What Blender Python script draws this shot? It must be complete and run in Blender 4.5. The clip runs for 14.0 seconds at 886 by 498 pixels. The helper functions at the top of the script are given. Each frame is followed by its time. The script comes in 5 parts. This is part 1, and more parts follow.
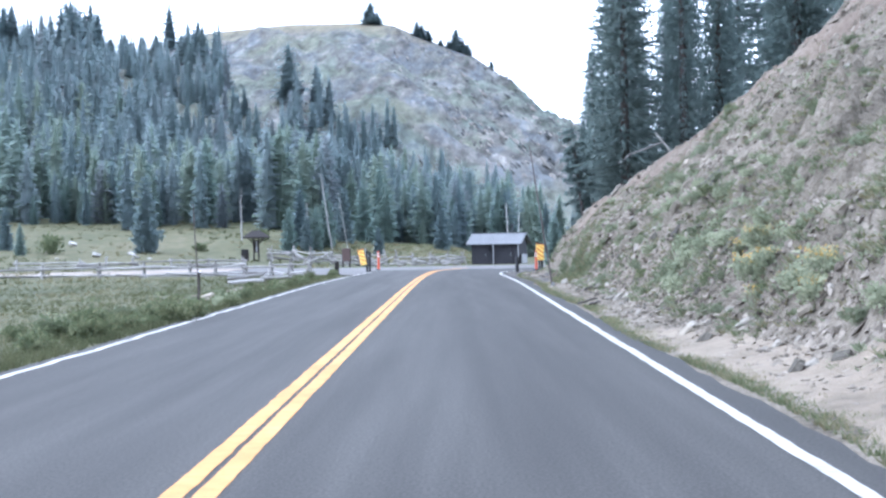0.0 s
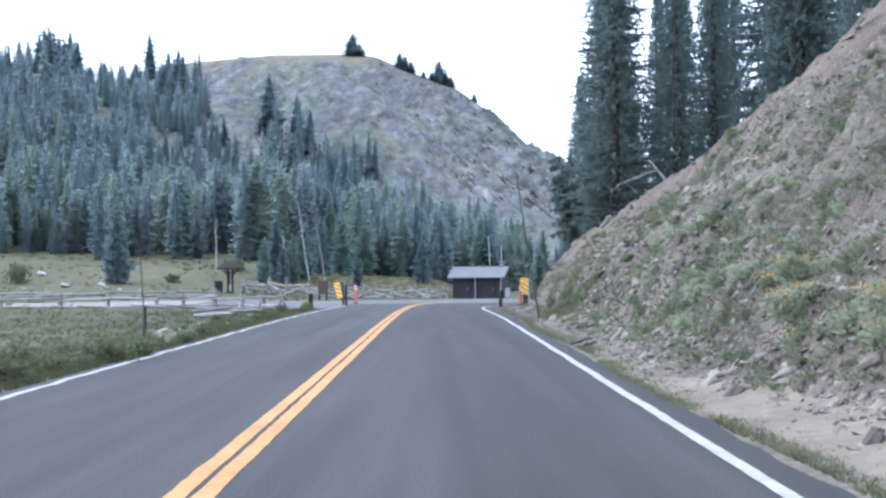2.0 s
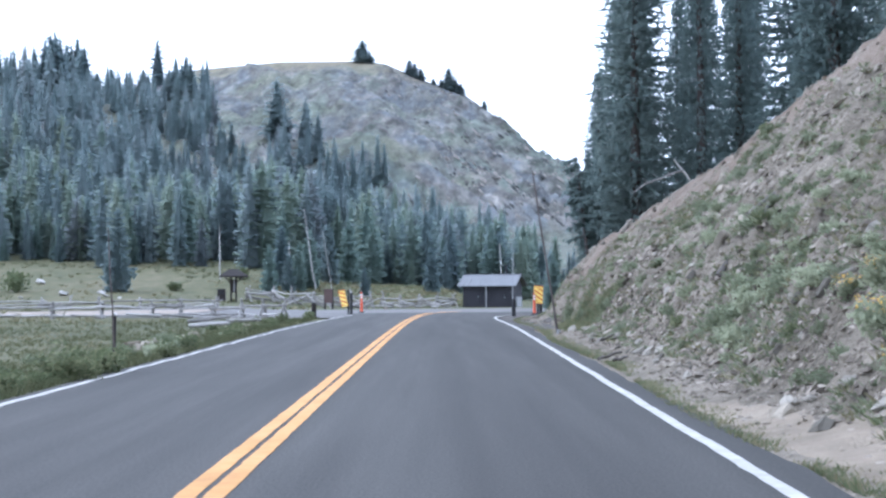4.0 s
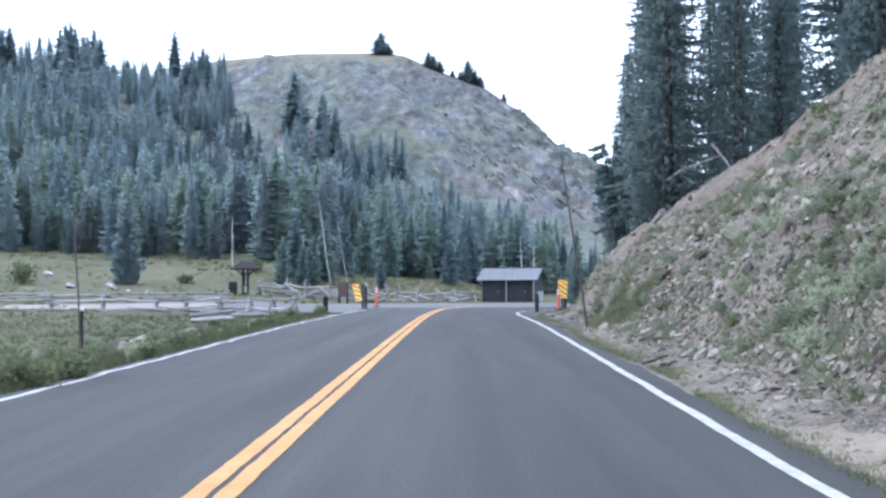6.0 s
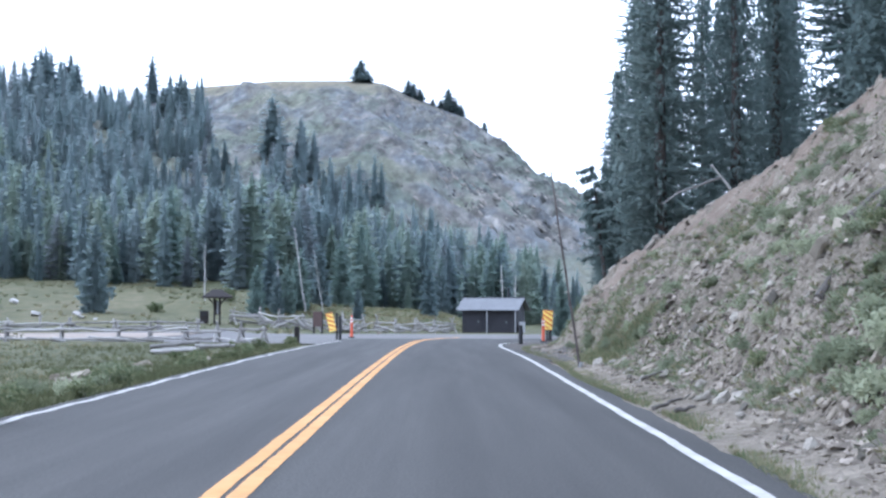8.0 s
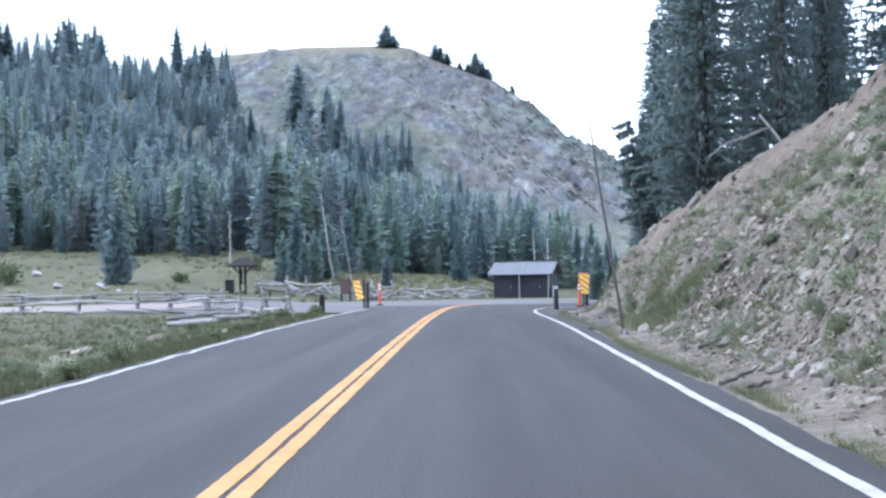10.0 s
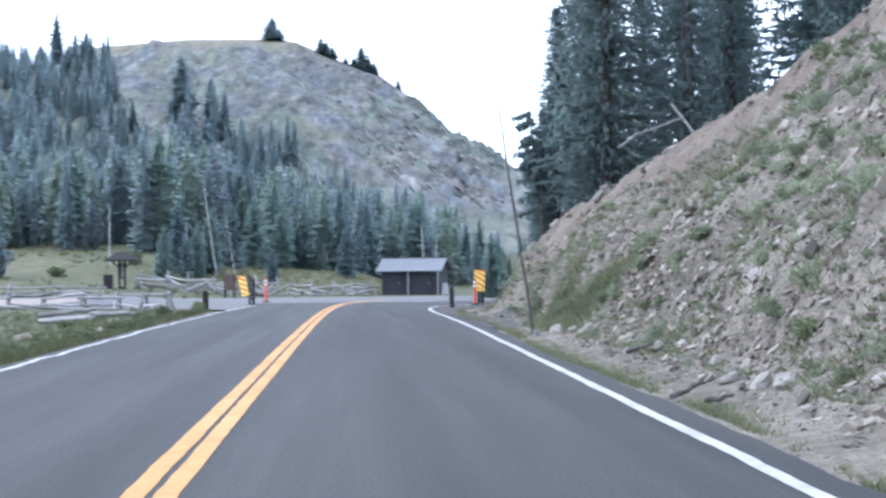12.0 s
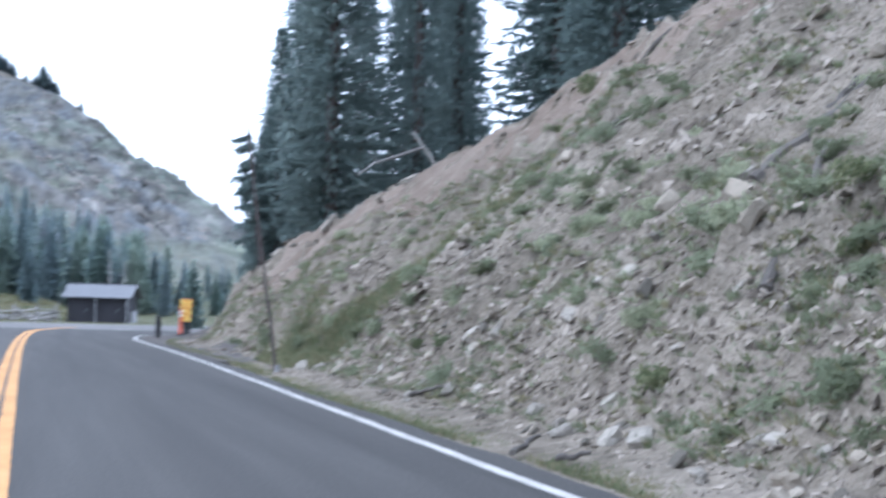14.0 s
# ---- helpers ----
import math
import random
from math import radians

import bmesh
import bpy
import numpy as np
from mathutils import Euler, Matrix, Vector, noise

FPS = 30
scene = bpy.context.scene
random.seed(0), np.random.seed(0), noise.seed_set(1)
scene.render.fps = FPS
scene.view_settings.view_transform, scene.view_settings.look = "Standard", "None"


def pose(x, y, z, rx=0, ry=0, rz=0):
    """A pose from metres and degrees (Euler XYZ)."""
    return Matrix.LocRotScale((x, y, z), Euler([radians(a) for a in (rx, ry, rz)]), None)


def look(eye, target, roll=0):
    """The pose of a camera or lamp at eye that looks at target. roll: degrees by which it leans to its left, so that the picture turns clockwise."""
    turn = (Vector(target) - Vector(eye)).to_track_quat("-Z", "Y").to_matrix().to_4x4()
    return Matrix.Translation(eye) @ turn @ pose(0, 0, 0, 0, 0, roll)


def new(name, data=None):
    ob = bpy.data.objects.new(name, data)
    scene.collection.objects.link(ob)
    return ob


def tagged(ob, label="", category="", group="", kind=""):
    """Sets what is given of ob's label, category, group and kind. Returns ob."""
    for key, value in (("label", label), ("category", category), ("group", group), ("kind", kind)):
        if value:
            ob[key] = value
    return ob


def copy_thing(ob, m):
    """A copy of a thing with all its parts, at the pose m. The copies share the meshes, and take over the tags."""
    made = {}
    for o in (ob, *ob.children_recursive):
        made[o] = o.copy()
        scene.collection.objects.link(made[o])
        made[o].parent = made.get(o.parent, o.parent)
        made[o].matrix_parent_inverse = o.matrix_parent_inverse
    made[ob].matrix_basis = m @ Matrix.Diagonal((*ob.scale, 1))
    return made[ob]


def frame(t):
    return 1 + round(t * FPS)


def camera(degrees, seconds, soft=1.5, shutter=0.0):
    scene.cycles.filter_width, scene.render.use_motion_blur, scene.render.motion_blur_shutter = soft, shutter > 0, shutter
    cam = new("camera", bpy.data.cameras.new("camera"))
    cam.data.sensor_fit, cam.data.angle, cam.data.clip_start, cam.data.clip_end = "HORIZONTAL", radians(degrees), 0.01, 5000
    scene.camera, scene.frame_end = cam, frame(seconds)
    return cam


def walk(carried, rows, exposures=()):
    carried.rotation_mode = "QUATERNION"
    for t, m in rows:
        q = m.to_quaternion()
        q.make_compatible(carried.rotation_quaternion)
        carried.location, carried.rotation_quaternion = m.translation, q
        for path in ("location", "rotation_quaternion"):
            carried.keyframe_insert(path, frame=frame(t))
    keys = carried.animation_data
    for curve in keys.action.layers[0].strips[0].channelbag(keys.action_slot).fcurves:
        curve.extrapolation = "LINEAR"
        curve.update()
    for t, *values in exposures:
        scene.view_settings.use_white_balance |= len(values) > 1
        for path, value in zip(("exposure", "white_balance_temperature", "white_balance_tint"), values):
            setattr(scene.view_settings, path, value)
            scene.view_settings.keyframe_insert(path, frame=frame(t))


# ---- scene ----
EXPOSURE = 1.36
cam = camera(29.9, 14.0, soft=2.5, shutter=0.5)
PATH = [
    (0, (-0.357, -9.07, 1.377), (-0.372, -7.07, 1.37), -1.1),
    (0.5, (-0.351, -8.12, 1.365), (-0.369, -6.121, 1.353), -1.0),
    (1, (-0.345, -7.175, 1.353), (-0.353, -5.175, 1.35), -0.8),
    (1.5, (-0.330, -6.24, 1.349), (-0.329, -4.24, 1.357), -0.6),
    (2, (-0.316, -5.318, 1.346), (-0.308, -3.319, 1.379), -0.6),
    (4.5, (-0.312, -0.774, 1.297), (-0.327, 1.225, 1.341), -0.5),
    (5, (-0.335, 0.157, 1.297), (-0.369, 2.157, 1.336), -0.4),
    (5.5, (-0.355, 1.11, 1.282), (-0.396, 3.109, 1.327), -0.5),
    (6, (-0.35, 2.069, 1.273), (-0.376, 4.068, 1.31), -0.3),
    (6.5, (-0.356, 3.027, 1.265), (-0.366, 5.027, 1.299), -0.1),
    (7, (-0.368, 3.962, 1.27), (-0.371, 5.961, 1.307), -0.0),
    (7.5, (-0.365, 4.831, 1.268), (-0.367, 6.831, 1.319), 0.1),
    (8, (-0.373, 5.618, 1.267), (-0.374, 7.617, 1.34), 0.0),
    (10.5, (-0.419, 9.055, 1.252), (-0.46, 11.055, 1.279), -1.1),
    (11, (-0.471, 9.704, 1.247), (-0.498, 11.704, 1.281), -1.0),
    (11.5, (-0.557, 10.332, 1.24), (-0.528, 12.331, 1.275), -0.8),
    (12, (-0.691, 10.96, 1.239), (-0.588, 12.958, 1.265), -0.6),
    (12.5, (-0.897, 11.594, 1.228), (-0.719, 13.586, 1.243), -0.3),
    (13, (-1.137, 12.228, 1.212), (-0.881, 14.211, 1.215), 0.3),
    (13.5, (-1.392, 12.851, 1.210), (-1.063, 14.824, 1.224), 0.7),
    (14, (-1.633, 13.44, 1.208), (-1.147, 15.379, 1.277), 1.4),
]
walk(cam, [(t, look(eye, target, roll)) for t, eye, target, roll in PATH],
     exposures=[(0, EXPOSURE + 0.40, 5000, 10), (1.0, EXPOSURE + 0.2, 5000, 10), (2.0, EXPOSURE, 5000, 10), (8.0, EXPOSURE, 5000, 10), (10.5, EXPOSURE + 0.1, 5000, 10), (12.0, EXPOSURE + 0.1, 5000, 10), (13.0, EXPOSURE, 5000, 10), (14, EXPOSURE, 5000, 10)])

# ---------------------------------------------------------------- light
world = bpy.data.worlds.new("sky")
scene.world = world
world.use_nodes = True
wn = world.node_tree.nodes
sky_tex = wn.new("ShaderNodeTexSky")
sky_tex.sky_type = "NISHITA"
sky_tex.sun_disc = False
sky_tex.sun_elevation = radians(48)
sky_tex.sun_rotation = radians(-72)
sky_tex.air_density = 1.0
sky_tex.dust_density = 6.0
sky_tex.ozone_density = 1.0
# An even white overcast veils most of the clear sky.
veil = wn.new("ShaderNodeMix")
veil.data_type = "RGBA"
veil.inputs["Factor"].default_value = 0.82
veil.inputs["B"].default_value = (9.0, 8.9, 9.1, 1.0)
world.node_tree.links.new(sky_tex.outputs[0], veil.inputs["A"])
world.node_tree.links.new(veil.outputs["Result"], wn["Background"].inputs[0])
wn["Background"].inputs[1].default_value = 0.12

sun_data = bpy.data.lights.new("sun", "SUN")
sun_data.energy = 0.5
sun_data.angle = radians(60)
sun_data.color = (1.0, 0.93, 0.86)
sun = new("sun", sun_data)
sun.matrix_world = look((0, 0, 60), (0.95 * 60, -0.31 * 60, 60 - 1.11 * 60))


# ---------------------------------------------------------------- materials
def material(name, colors, scale=3.0, rough=0.85, bump=0.3, bump_scale=30.0, metal=0.0, random_shift=0.0,
             spec=0.3, big=0.15, island=0.0, stretch=(1, 1, 1), bump_distance=0.02, leaf=0.0):
    """Noise-mixed surface: colors are the ramp's stops at a fine scale, shifted by a larger noise."""
    m = bpy.data.materials.new(name)
    m.use_nodes = True
    nt = m.node_tree
    n, l = nt.nodes, nt.links
    bsdf = n["Principled BSDF"]
    co = n.new("ShaderNodeTexCoord")
    mp = n.new("ShaderNodeMapping")
    mp.inputs["Scale"].default_value = stretch
    l.new(co.outputs["Object"], mp.inputs["Vector"])
    fine = n.new("ShaderNodeTexNoise")
    fine.inputs["Scale"].default_value = scale
    fine.inputs["Detail"].default_value = 6
    fine.inputs["Roughness"].default_value = 0.65
    l.new(mp.outputs[0], fine.inputs["Vector"])
    large = n.new("ShaderNodeTexNoise")
    large.inputs["Scale"].default_value = scale * big
    large.inputs["Detail"].default_value = 3
    l.new(mp.outputs[0], large.inputs["Vector"])
    add = n.new("ShaderNodeMath")
    add.operation = "ADD"
    l.new(fine.outputs["Fac"], add.inputs[0])
    l.new(large.outputs["Fac"], add.inputs[1])
    half = n.new("ShaderNodeMath")
    half.operation = "MULTIPLY"
    half.inputs[1].default_value = 0.5
    l.new(add.outputs[0], half.inputs[0])
    fac = half.outputs[0]
    if random_shift:
        info = n.new("ShaderNodeObjectInfo")
        sh = n.new("ShaderNodeMath")
        sh.operation = "MULTIPLY_ADD"
        sh.inputs[1].default_value = random_shift
        l.new(info.outputs["Random"], sh.inputs[0])
        l.new(fac, sh.inputs[2])
        sub = n.new("ShaderNodeMath")
        sub.operation = "SUBTRACT"
        sub.inputs[1].default_value = random_shift / 2
        l.new(sh.outputs[0], sub.inputs[0])
        fac = sub.outputs[0]
    if island:
        geo = n.new("ShaderNodeNewGeometry")
        sh = n.new("ShaderNodeMath")
        sh.operation = "MULTIPLY_ADD"
        sh.inputs[1].default_value = island
        l.new(geo.outputs["Random Per Island"], sh.inputs[0])
        l.new(fac, sh.inputs[2])
        sub = n.new("ShaderNodeMath")
        sub.operation = "SUBTRACT"
        sub.inputs[1].default_value = island / 2
        l.new(sh.outputs[0], sub.inputs[0])
        fac = sub.outputs[0]
    ramp = n.new("ShaderNodeValToRGB")
    e = ramp.color_ramp.elements
    lo, hi = 0.33, 0.67
    e[0].position, e[1].position = lo, hi
    e[0].color, e[1].color = (*colors[0], 1), (*colors[-1], 1)
    for k, c in enumerate(colors[1:-1], 1):
        el = e.new(lo + (hi - lo) * k / (len(colors) - 1))
        el.color = (*c, 1)
    l.new(fac, ramp.inputs[0])
    l.new(ramp.outputs[0], bsdf.inputs["Base Color"])
    bsdf.inputs["Roughness"].default_value = rough
    bsdf.inputs["Metallic"].default_value = metal
    bsdf.inputs["Specular IOR Level"].default_value = spec
    if bump:
        bn = n.new("ShaderNodeTexNoise")
        bn.inputs["Scale"].default_value = bump_scale
        bn.inputs["Detail"].default_value = 5
        l.new(mp.outputs[0], bn.inputs["Vector"])
        bp = n.new("ShaderNodeBump")
        bp.inputs["Strength"].default_value = bump
        bp.inputs["Distance"].default_value = bump_distance
        l.new(bn.outputs["Fac"], bp.inputs["Height"])
        l.new(bp.outputs[0], bsdf.inputs["Normal"])
    if leaf:
        through_light = n.new("ShaderNodeBsdfTranslucent")
        l.new(ramp.outputs[0], through_light.inputs["Color"])
        mix = n.new("ShaderNodeMixShader")
        mix.inputs[0].default_value = leaf
        l.new(bsdf.outputs[0], mix.inputs[1])
        l.new(through_light.outputs[0], mix.inputs[2])
        l.new(mix.outputs[0], n["Material Output"].inputs["Surface"])
    return m


def asphalt_material():
    """Worn asphalt: aggregate speckle, wheel tracks, drawn-out stains and small patches."""
    m = material("asphalt", [(0.0355, 0.0334, 0.0301), (0.0430, 0.0405, 0.0368), (0.0547, 0.0518, 0.0473)], 1.3, 0.9, 0.4, 140, big=0.16, bump_distance=0.006, stretch=(1.8, 0.04, 1))
    nt = m.node_tree
    n, l = nt.nodes, nt.links
    bsdf = n["Principled BSDF"]
    base = bsdf.inputs["Base Color"].links[0].from_socket
    co = n.new("ShaderNodeTexCoord")

    def shade(kind, scale, low, high, lo, hi, detail=3):
        t = n.new("ShaderNodeTexNoise")
        t.inputs["Scale"].default_value = scale
        t.inputs["Detail"].default_value = detail
        mp = n.new("ShaderNodeMapping")
        mp.inputs["Scale"].default_value = kind
        l.new(co.outputs["Object"], mp.inputs["Vector"])
        l.new(mp.outputs[0], t.inputs["Vector"])
        r = n.new("ShaderNodeMapRange")
        r.inputs["From Min"].default_value, r.inputs["From Max"].default_value = lo, hi
        r.inputs["To Min"].default_value, r.inputs["To Max"].default_value = low, high
        l.new(t.outputs["Fac"], r.inputs["Value"])
        return r.outputs[0]
    out = base
    for fac in (shade((1, 0.5, 1), 46, 0.72, 1.28, 0.35, 0.65, 2), shade((1, 0.05, 1), 2.2, 0.88, 1.12, 0.35, 0.65), shade((1, 0.03, 1), 1.1, 0.86, 1.14, 0.38, 0.62)):
        mix = n.new("ShaderNodeMix")
        mix.data_type, mix.blend_type = "RGBA", "MULTIPLY"
        mix.inputs["Factor"].default_value = 1.0
        l.new(out, mix.inputs["A"])
        l.new(fac, mix.inputs["B"])
        out = mix.outputs["Result"]
    l.new(out, bsdf.inputs["Base Color"])
    return m


def mountain_material():
    """Bare mountain ground: olive turf, tan earth and grey rock in drawn-out patches, with pale outcrops."""
    m = bpy.data.materials.new("mountain_ground")
    m.use_nodes = True
    nt = m.node_tree
    n, l = nt.nodes, nt.links
    bsdf = n["Principled BSDF"]
    co = n.new("ShaderNodeTexCoord")
    mp = n.new("ShaderNodeMapping")
    mp.inputs["Rotation"].default_value = (0, 0, radians(-15))
    mp.inputs["Scale"].default_value = (1.0, 0.12, 1.0)
    l.new(co.outputs["Object"], mp.inputs["Vector"])

    def layer(scale, detail, stops):
        t = n.new("ShaderNodeTexNoise")
        t.inputs["Scale"].default_value = scale
        t.inputs["Detail"].default_value = detail
        t.inputs["Roughness"].default_value = 0.62
        l.new(mp.outputs[0], t.inputs["Vector"])
        r = n.new("ShaderNodeValToRGB")
        e = r.color_ramp.elements
        e[0].position, e[1].position = stops[0][0], stops[-1][0]
        e[0].color, e[1].color = (*stops[0][1], 1), (*stops[-1][1], 1)
        for p, c in stops[1:-1]:
            e.new(p).color = (*c, 1)
        l.new(t.outputs["Fac"], r.inputs[0])
        return r.outputs[0], t.outputs["Fac"]
    patches, _ = layer(0.045, 5, [(0.33, (0.092, 0.108, 0.092)), (0.42, (0.118, 0.130, 0.108)), (0.48, (0.134, 0.132, 0.120)), (0.53, (0.106, 0.114, 0.120)), (0.58, (0.138, 0.130, 0.118)), (0.64, (0.104, 0.118, 0.098)), (0.7, (0.086, 0.096, 0.098))])
    grain, fac = layer(0.42, 9, [(0.36, (0.46, 0.46, 0.46)), (0.46, (0.72, 0.72, 0.72)), (0.58, (0.92, 0.92, 0.92)), (0.66, (1.32, 1.30, 1.27))])
    mix = n.new("ShaderNodeMix")
    mix.data_type, mix.blend_type = "RGBA", "MULTIPLY"
    mix.inputs["Factor"].default_value = 1.0
    l.new(patches, mix.inputs["A"])
    l.new(grain, mix.inputs["B"])
    # Broken rock: tilted-facet shading painted as uneven cell tones, cleft shade as dark edges.
    out = mix.outputs["Result"]
    for scale, feature, socket, lo, hi, dark, light in ((0.30, "F1", "Color", 0.0, 1.0, 0.82, 1.30), (0.75, "F1", "Color", 0.0, 1.0, 0.90, 1.24), (0.20, "DISTANCE_TO_EDGE", "Distance", 0.0, 0.14, 0.78, 1.06)):
        cell = n.new("ShaderNodeTexVoronoi")
        cell.feature = feature
        cell.inputs["Scale"].default_value = scale
        jig = n.new("ShaderNodeTexNoise")
        jig.inputs["Scale"].default_value = 0.6
        jig.inputs["Detail"].default_value = 4
        l.new(mp.outputs[0], jig.inputs["Vector"])
        wide = n.new("ShaderNodeVectorMath")
        wide.operation = "MULTIPLY_ADD"
        wide.inputs[1].default_value = (4.0, 4.0, 4.0)
        l.new(jig.outputs["Color"], wide.inputs[0])
        l.new(mp.outputs[0], wide.inputs[2])
        l.new(wide.outputs[0], cell.inputs["Vector"])
        r = n.new("ShaderNodeMapRange")
        r.inputs["From Min"].default_value, r.inputs["From Max"].default_value = lo, hi
        r.inputs["To Min"].default_value, r.inputs["To Max"].default_value = dark, light
        l.new(cell.outputs[socket], r.inputs["Value"])
        mul = n.new("ShaderNodeMix")
        mul.data_type, mul.blend_type = "RGBA", "MULTIPLY"
        mul.inputs["Factor"].default_value = 1.0
        l.new(out, mul.inputs["A"])
        l.new(r.outputs[0], mul.inputs["B"])
        out = mul.outputs["Result"]
    xyz = n.new("ShaderNodeSeparateXYZ")
    l.new(co.outputs["Object"], xyz.inputs[0])
    # Green grass on the gentler shoulder, broken by the rock.
    spot = n.new("ShaderNodeTexNoise")
    spot.inputs["Scale"].default_value = 0.035
    spot.inputs["Detail"].default_value = 6
    l.new(co.outputs["Object"], spot.inputs["Vector"])
    west = n.new("ShaderNodeMapRange")
    west.inputs["From Min"].default_value, west.inputs["From Max"].default_value = 15.0, -70.0
    west.inputs["To Min"].default_value, west.inputs["To Max"].default_value = -0.10, 0.14
    l.new(xyz.outputs["X"], west.inputs["Value"])
    lush = n.new("ShaderNodeMath")
    l.new(spot.outputs["Fac"], lush.inputs[0])
    l.new(west.outputs[0], lush.inputs[1])
    valley = n.new("ShaderNodeMapRange")
    valley.inputs["From Min"].default_value, valley.inputs["From Max"].default_value = 20.0, 5.0
    valley.inputs["To Max"].default_value = 0.25
    l.new(xyz.outputs["Z"], valley.inputs["Value"])
    low_green = n.new("ShaderNodeMath")
    l.new(lush.outputs[0], low_green.inputs[0])
    l.new(valley.outputs[0], low_green.inputs[1])
    lush = low_green
    grassy = n.new("ShaderNodeMapRange")
    grassy.inputs["From Min"].default_value, grassy.inputs["From Max"].default_value = 0.48, 0.66
    grassy.inputs["To Max"].default_value = 0.5
    l.new(lush.outputs[0], grassy.inputs["Value"])
    sward = n.new("ShaderNodeMix")
    sward.data_type = "RGBA"
    blades = n.new("ShaderNodeMix")
    blades.data_type, blades.blend_type = "RGBA", "MULTIPLY"
    blades.inputs["Factor"].default_value = 1.0
    blades.inputs["A"].default_value = (0.165, 0.175, 0.112, 1)
    l.new(grain, blades.inputs["B"])
    l.new(blades.outputs["Result"], sward.inputs["B"])
    l.new(grassy.outputs[0], sward.inputs["Factor"])
    l.new(out, sward.inputs["A"])
    out = sward.outputs["Result"]
    # Dry turf covers the rounded crown.
    edge = n.new("ShaderNodeMath")
    edge.operation = "MULTIPLY_ADD"
    edge.inputs[1].default_value = 14.0
    l.new(fac, edge.inputs[0])
    l.new(xyz.outputs["Z"], edge.inputs[2])
    turf = n.new("ShaderNodeMapRange")
    turf.inputs["From Min"].default_value, turf.inputs["From Max"].default_value = 58.0, 65.0
    turf.inputs["To Max"].default_value = 0.8
    l.new(edge.outputs[0], turf.inputs["Value"])
    top = n.new("ShaderNodeMix")
    top.data_type = "RGBA"
    top.inputs["B"].default_value = (0.172, 0.148, 0.098, 1)
    l.new(turf.outputs[0], top.inputs["Factor"])
    l.new(out, top.inputs["A"])
    l.new(top.outputs["Result"], bsdf.inputs["Base Color"])
    bsdf.inputs["Roughness"].default_value = 0.95
    bsdf.inputs["Specular IOR Level"].default_value = 0.2
    bp = n.new("ShaderNodeBump")
    bp.inputs["Strength"].default_value = 0.6
    bp.inputs["Distance"].default_value = 1.5
    l.new(fac, bp.inputs["Height"])
    l.new(bp.outputs[0], bsdf.inputs["Normal"])
    return m


M_ASPHALT = asphalt_material()
M_PAVE = material("weathered_asphalt", [(0.100, 0.094, 0.088), (0.140, 0.133, 0.126)], 1.5, 0.9, 0.3, 60)
M_YELLOW = material("yellow_road_paint", [(0.33, 0.165, 0.044), (0.455, 0.230, 0.066), (0.52, 0.280, 0.100)], 5, 0.75, 0.2, 80, bump_distance=0.004)
M_WHITE = material("white_road_paint", [(0.25, 0.236, 0.217), (0.37, 0.354, 0.327), (0.45, 0.430, 0.40)], 7, 0.8, 0.2, 80, bump_distance=0.004)
M_GRASS = material("meadow_grass", [(0.038, 0.043, 0.020), (0.066, 0.069, 0.031), (0.098, 0.092, 0.046), (0.150, 0.126, 0.078)], 0.9, 0.95, 0.8, 9, big=0.07, bump_distance=0.12, stretch=(1, 0.45, 1))
M_GRAVEL = material("pale_gravel", [(0.175, 0.142, 0.114), (0.24, 0.200, 0.164), (0.30, 0.255, 0.212)], 1.2, 0.95, 0.5, 30)
M_TAN = material("tan_dirt", [(0.135, 0.110, 0.080), (0.215, 0.176, 0.130), (0.295, 0.246, 0.186)], 2.6, 0.95, 0.9, 25, bump_distance=0.05)
M_ROCKFACE = material("scree", [(0.079, 0.068, 0.052), (0.167, 0.144, 0.112), (0.246, 0.213, 0.169), (0.324, 0.283, 0.229)], 6.0, 0.95, 1.0, 14, big=0.08, bump_distance=0.14, spec=0.1)
M_CRAG = material("mountain_crag", [(0.062, 0.064, 0.062), (0.092, 0.090, 0.084), (0.132, 0.124, 0.110), (0.20, 0.185, 0.165)], 0.4, 0.95, 0.8, 2.0, island=0.8, bump_distance=0.3, spec=0.1)
M_STONE = material("grey_stone", [(0.112, 0.101, 0.083), (0.205, 0.186, 0.156), (0.32, 0.292, 0.247)], 5, 0.95, 0.5, 30, random_shift=0.6, spec=0.1)
M_STONES = material("loose_stone", [(0.117, 0.099, 0.080), (0.170, 0.146, 0.118), (0.218, 0.189, 0.154), (0.304, 0.265, 0.218)], 5, 0.95, 0.0, 30, island=0.7, spec=0.1)
M_HILL = mountain_material()
M_NEEDLES = material("spruce_needles", [(0.142, 0.188, 0.180), (0.190, 0.238, 0.224), (0.236, 0.280, 0.256)], 0.9, 0.8, 0, random_shift=0.2, spec=0.2, leaf=0.6)


def needles(name, low, mid, high):
    return material(name, [low, mid, high], 0.5, 0.8, 0, random_shift=0.3, spec=0.2, island=0.05, leaf=0.6)


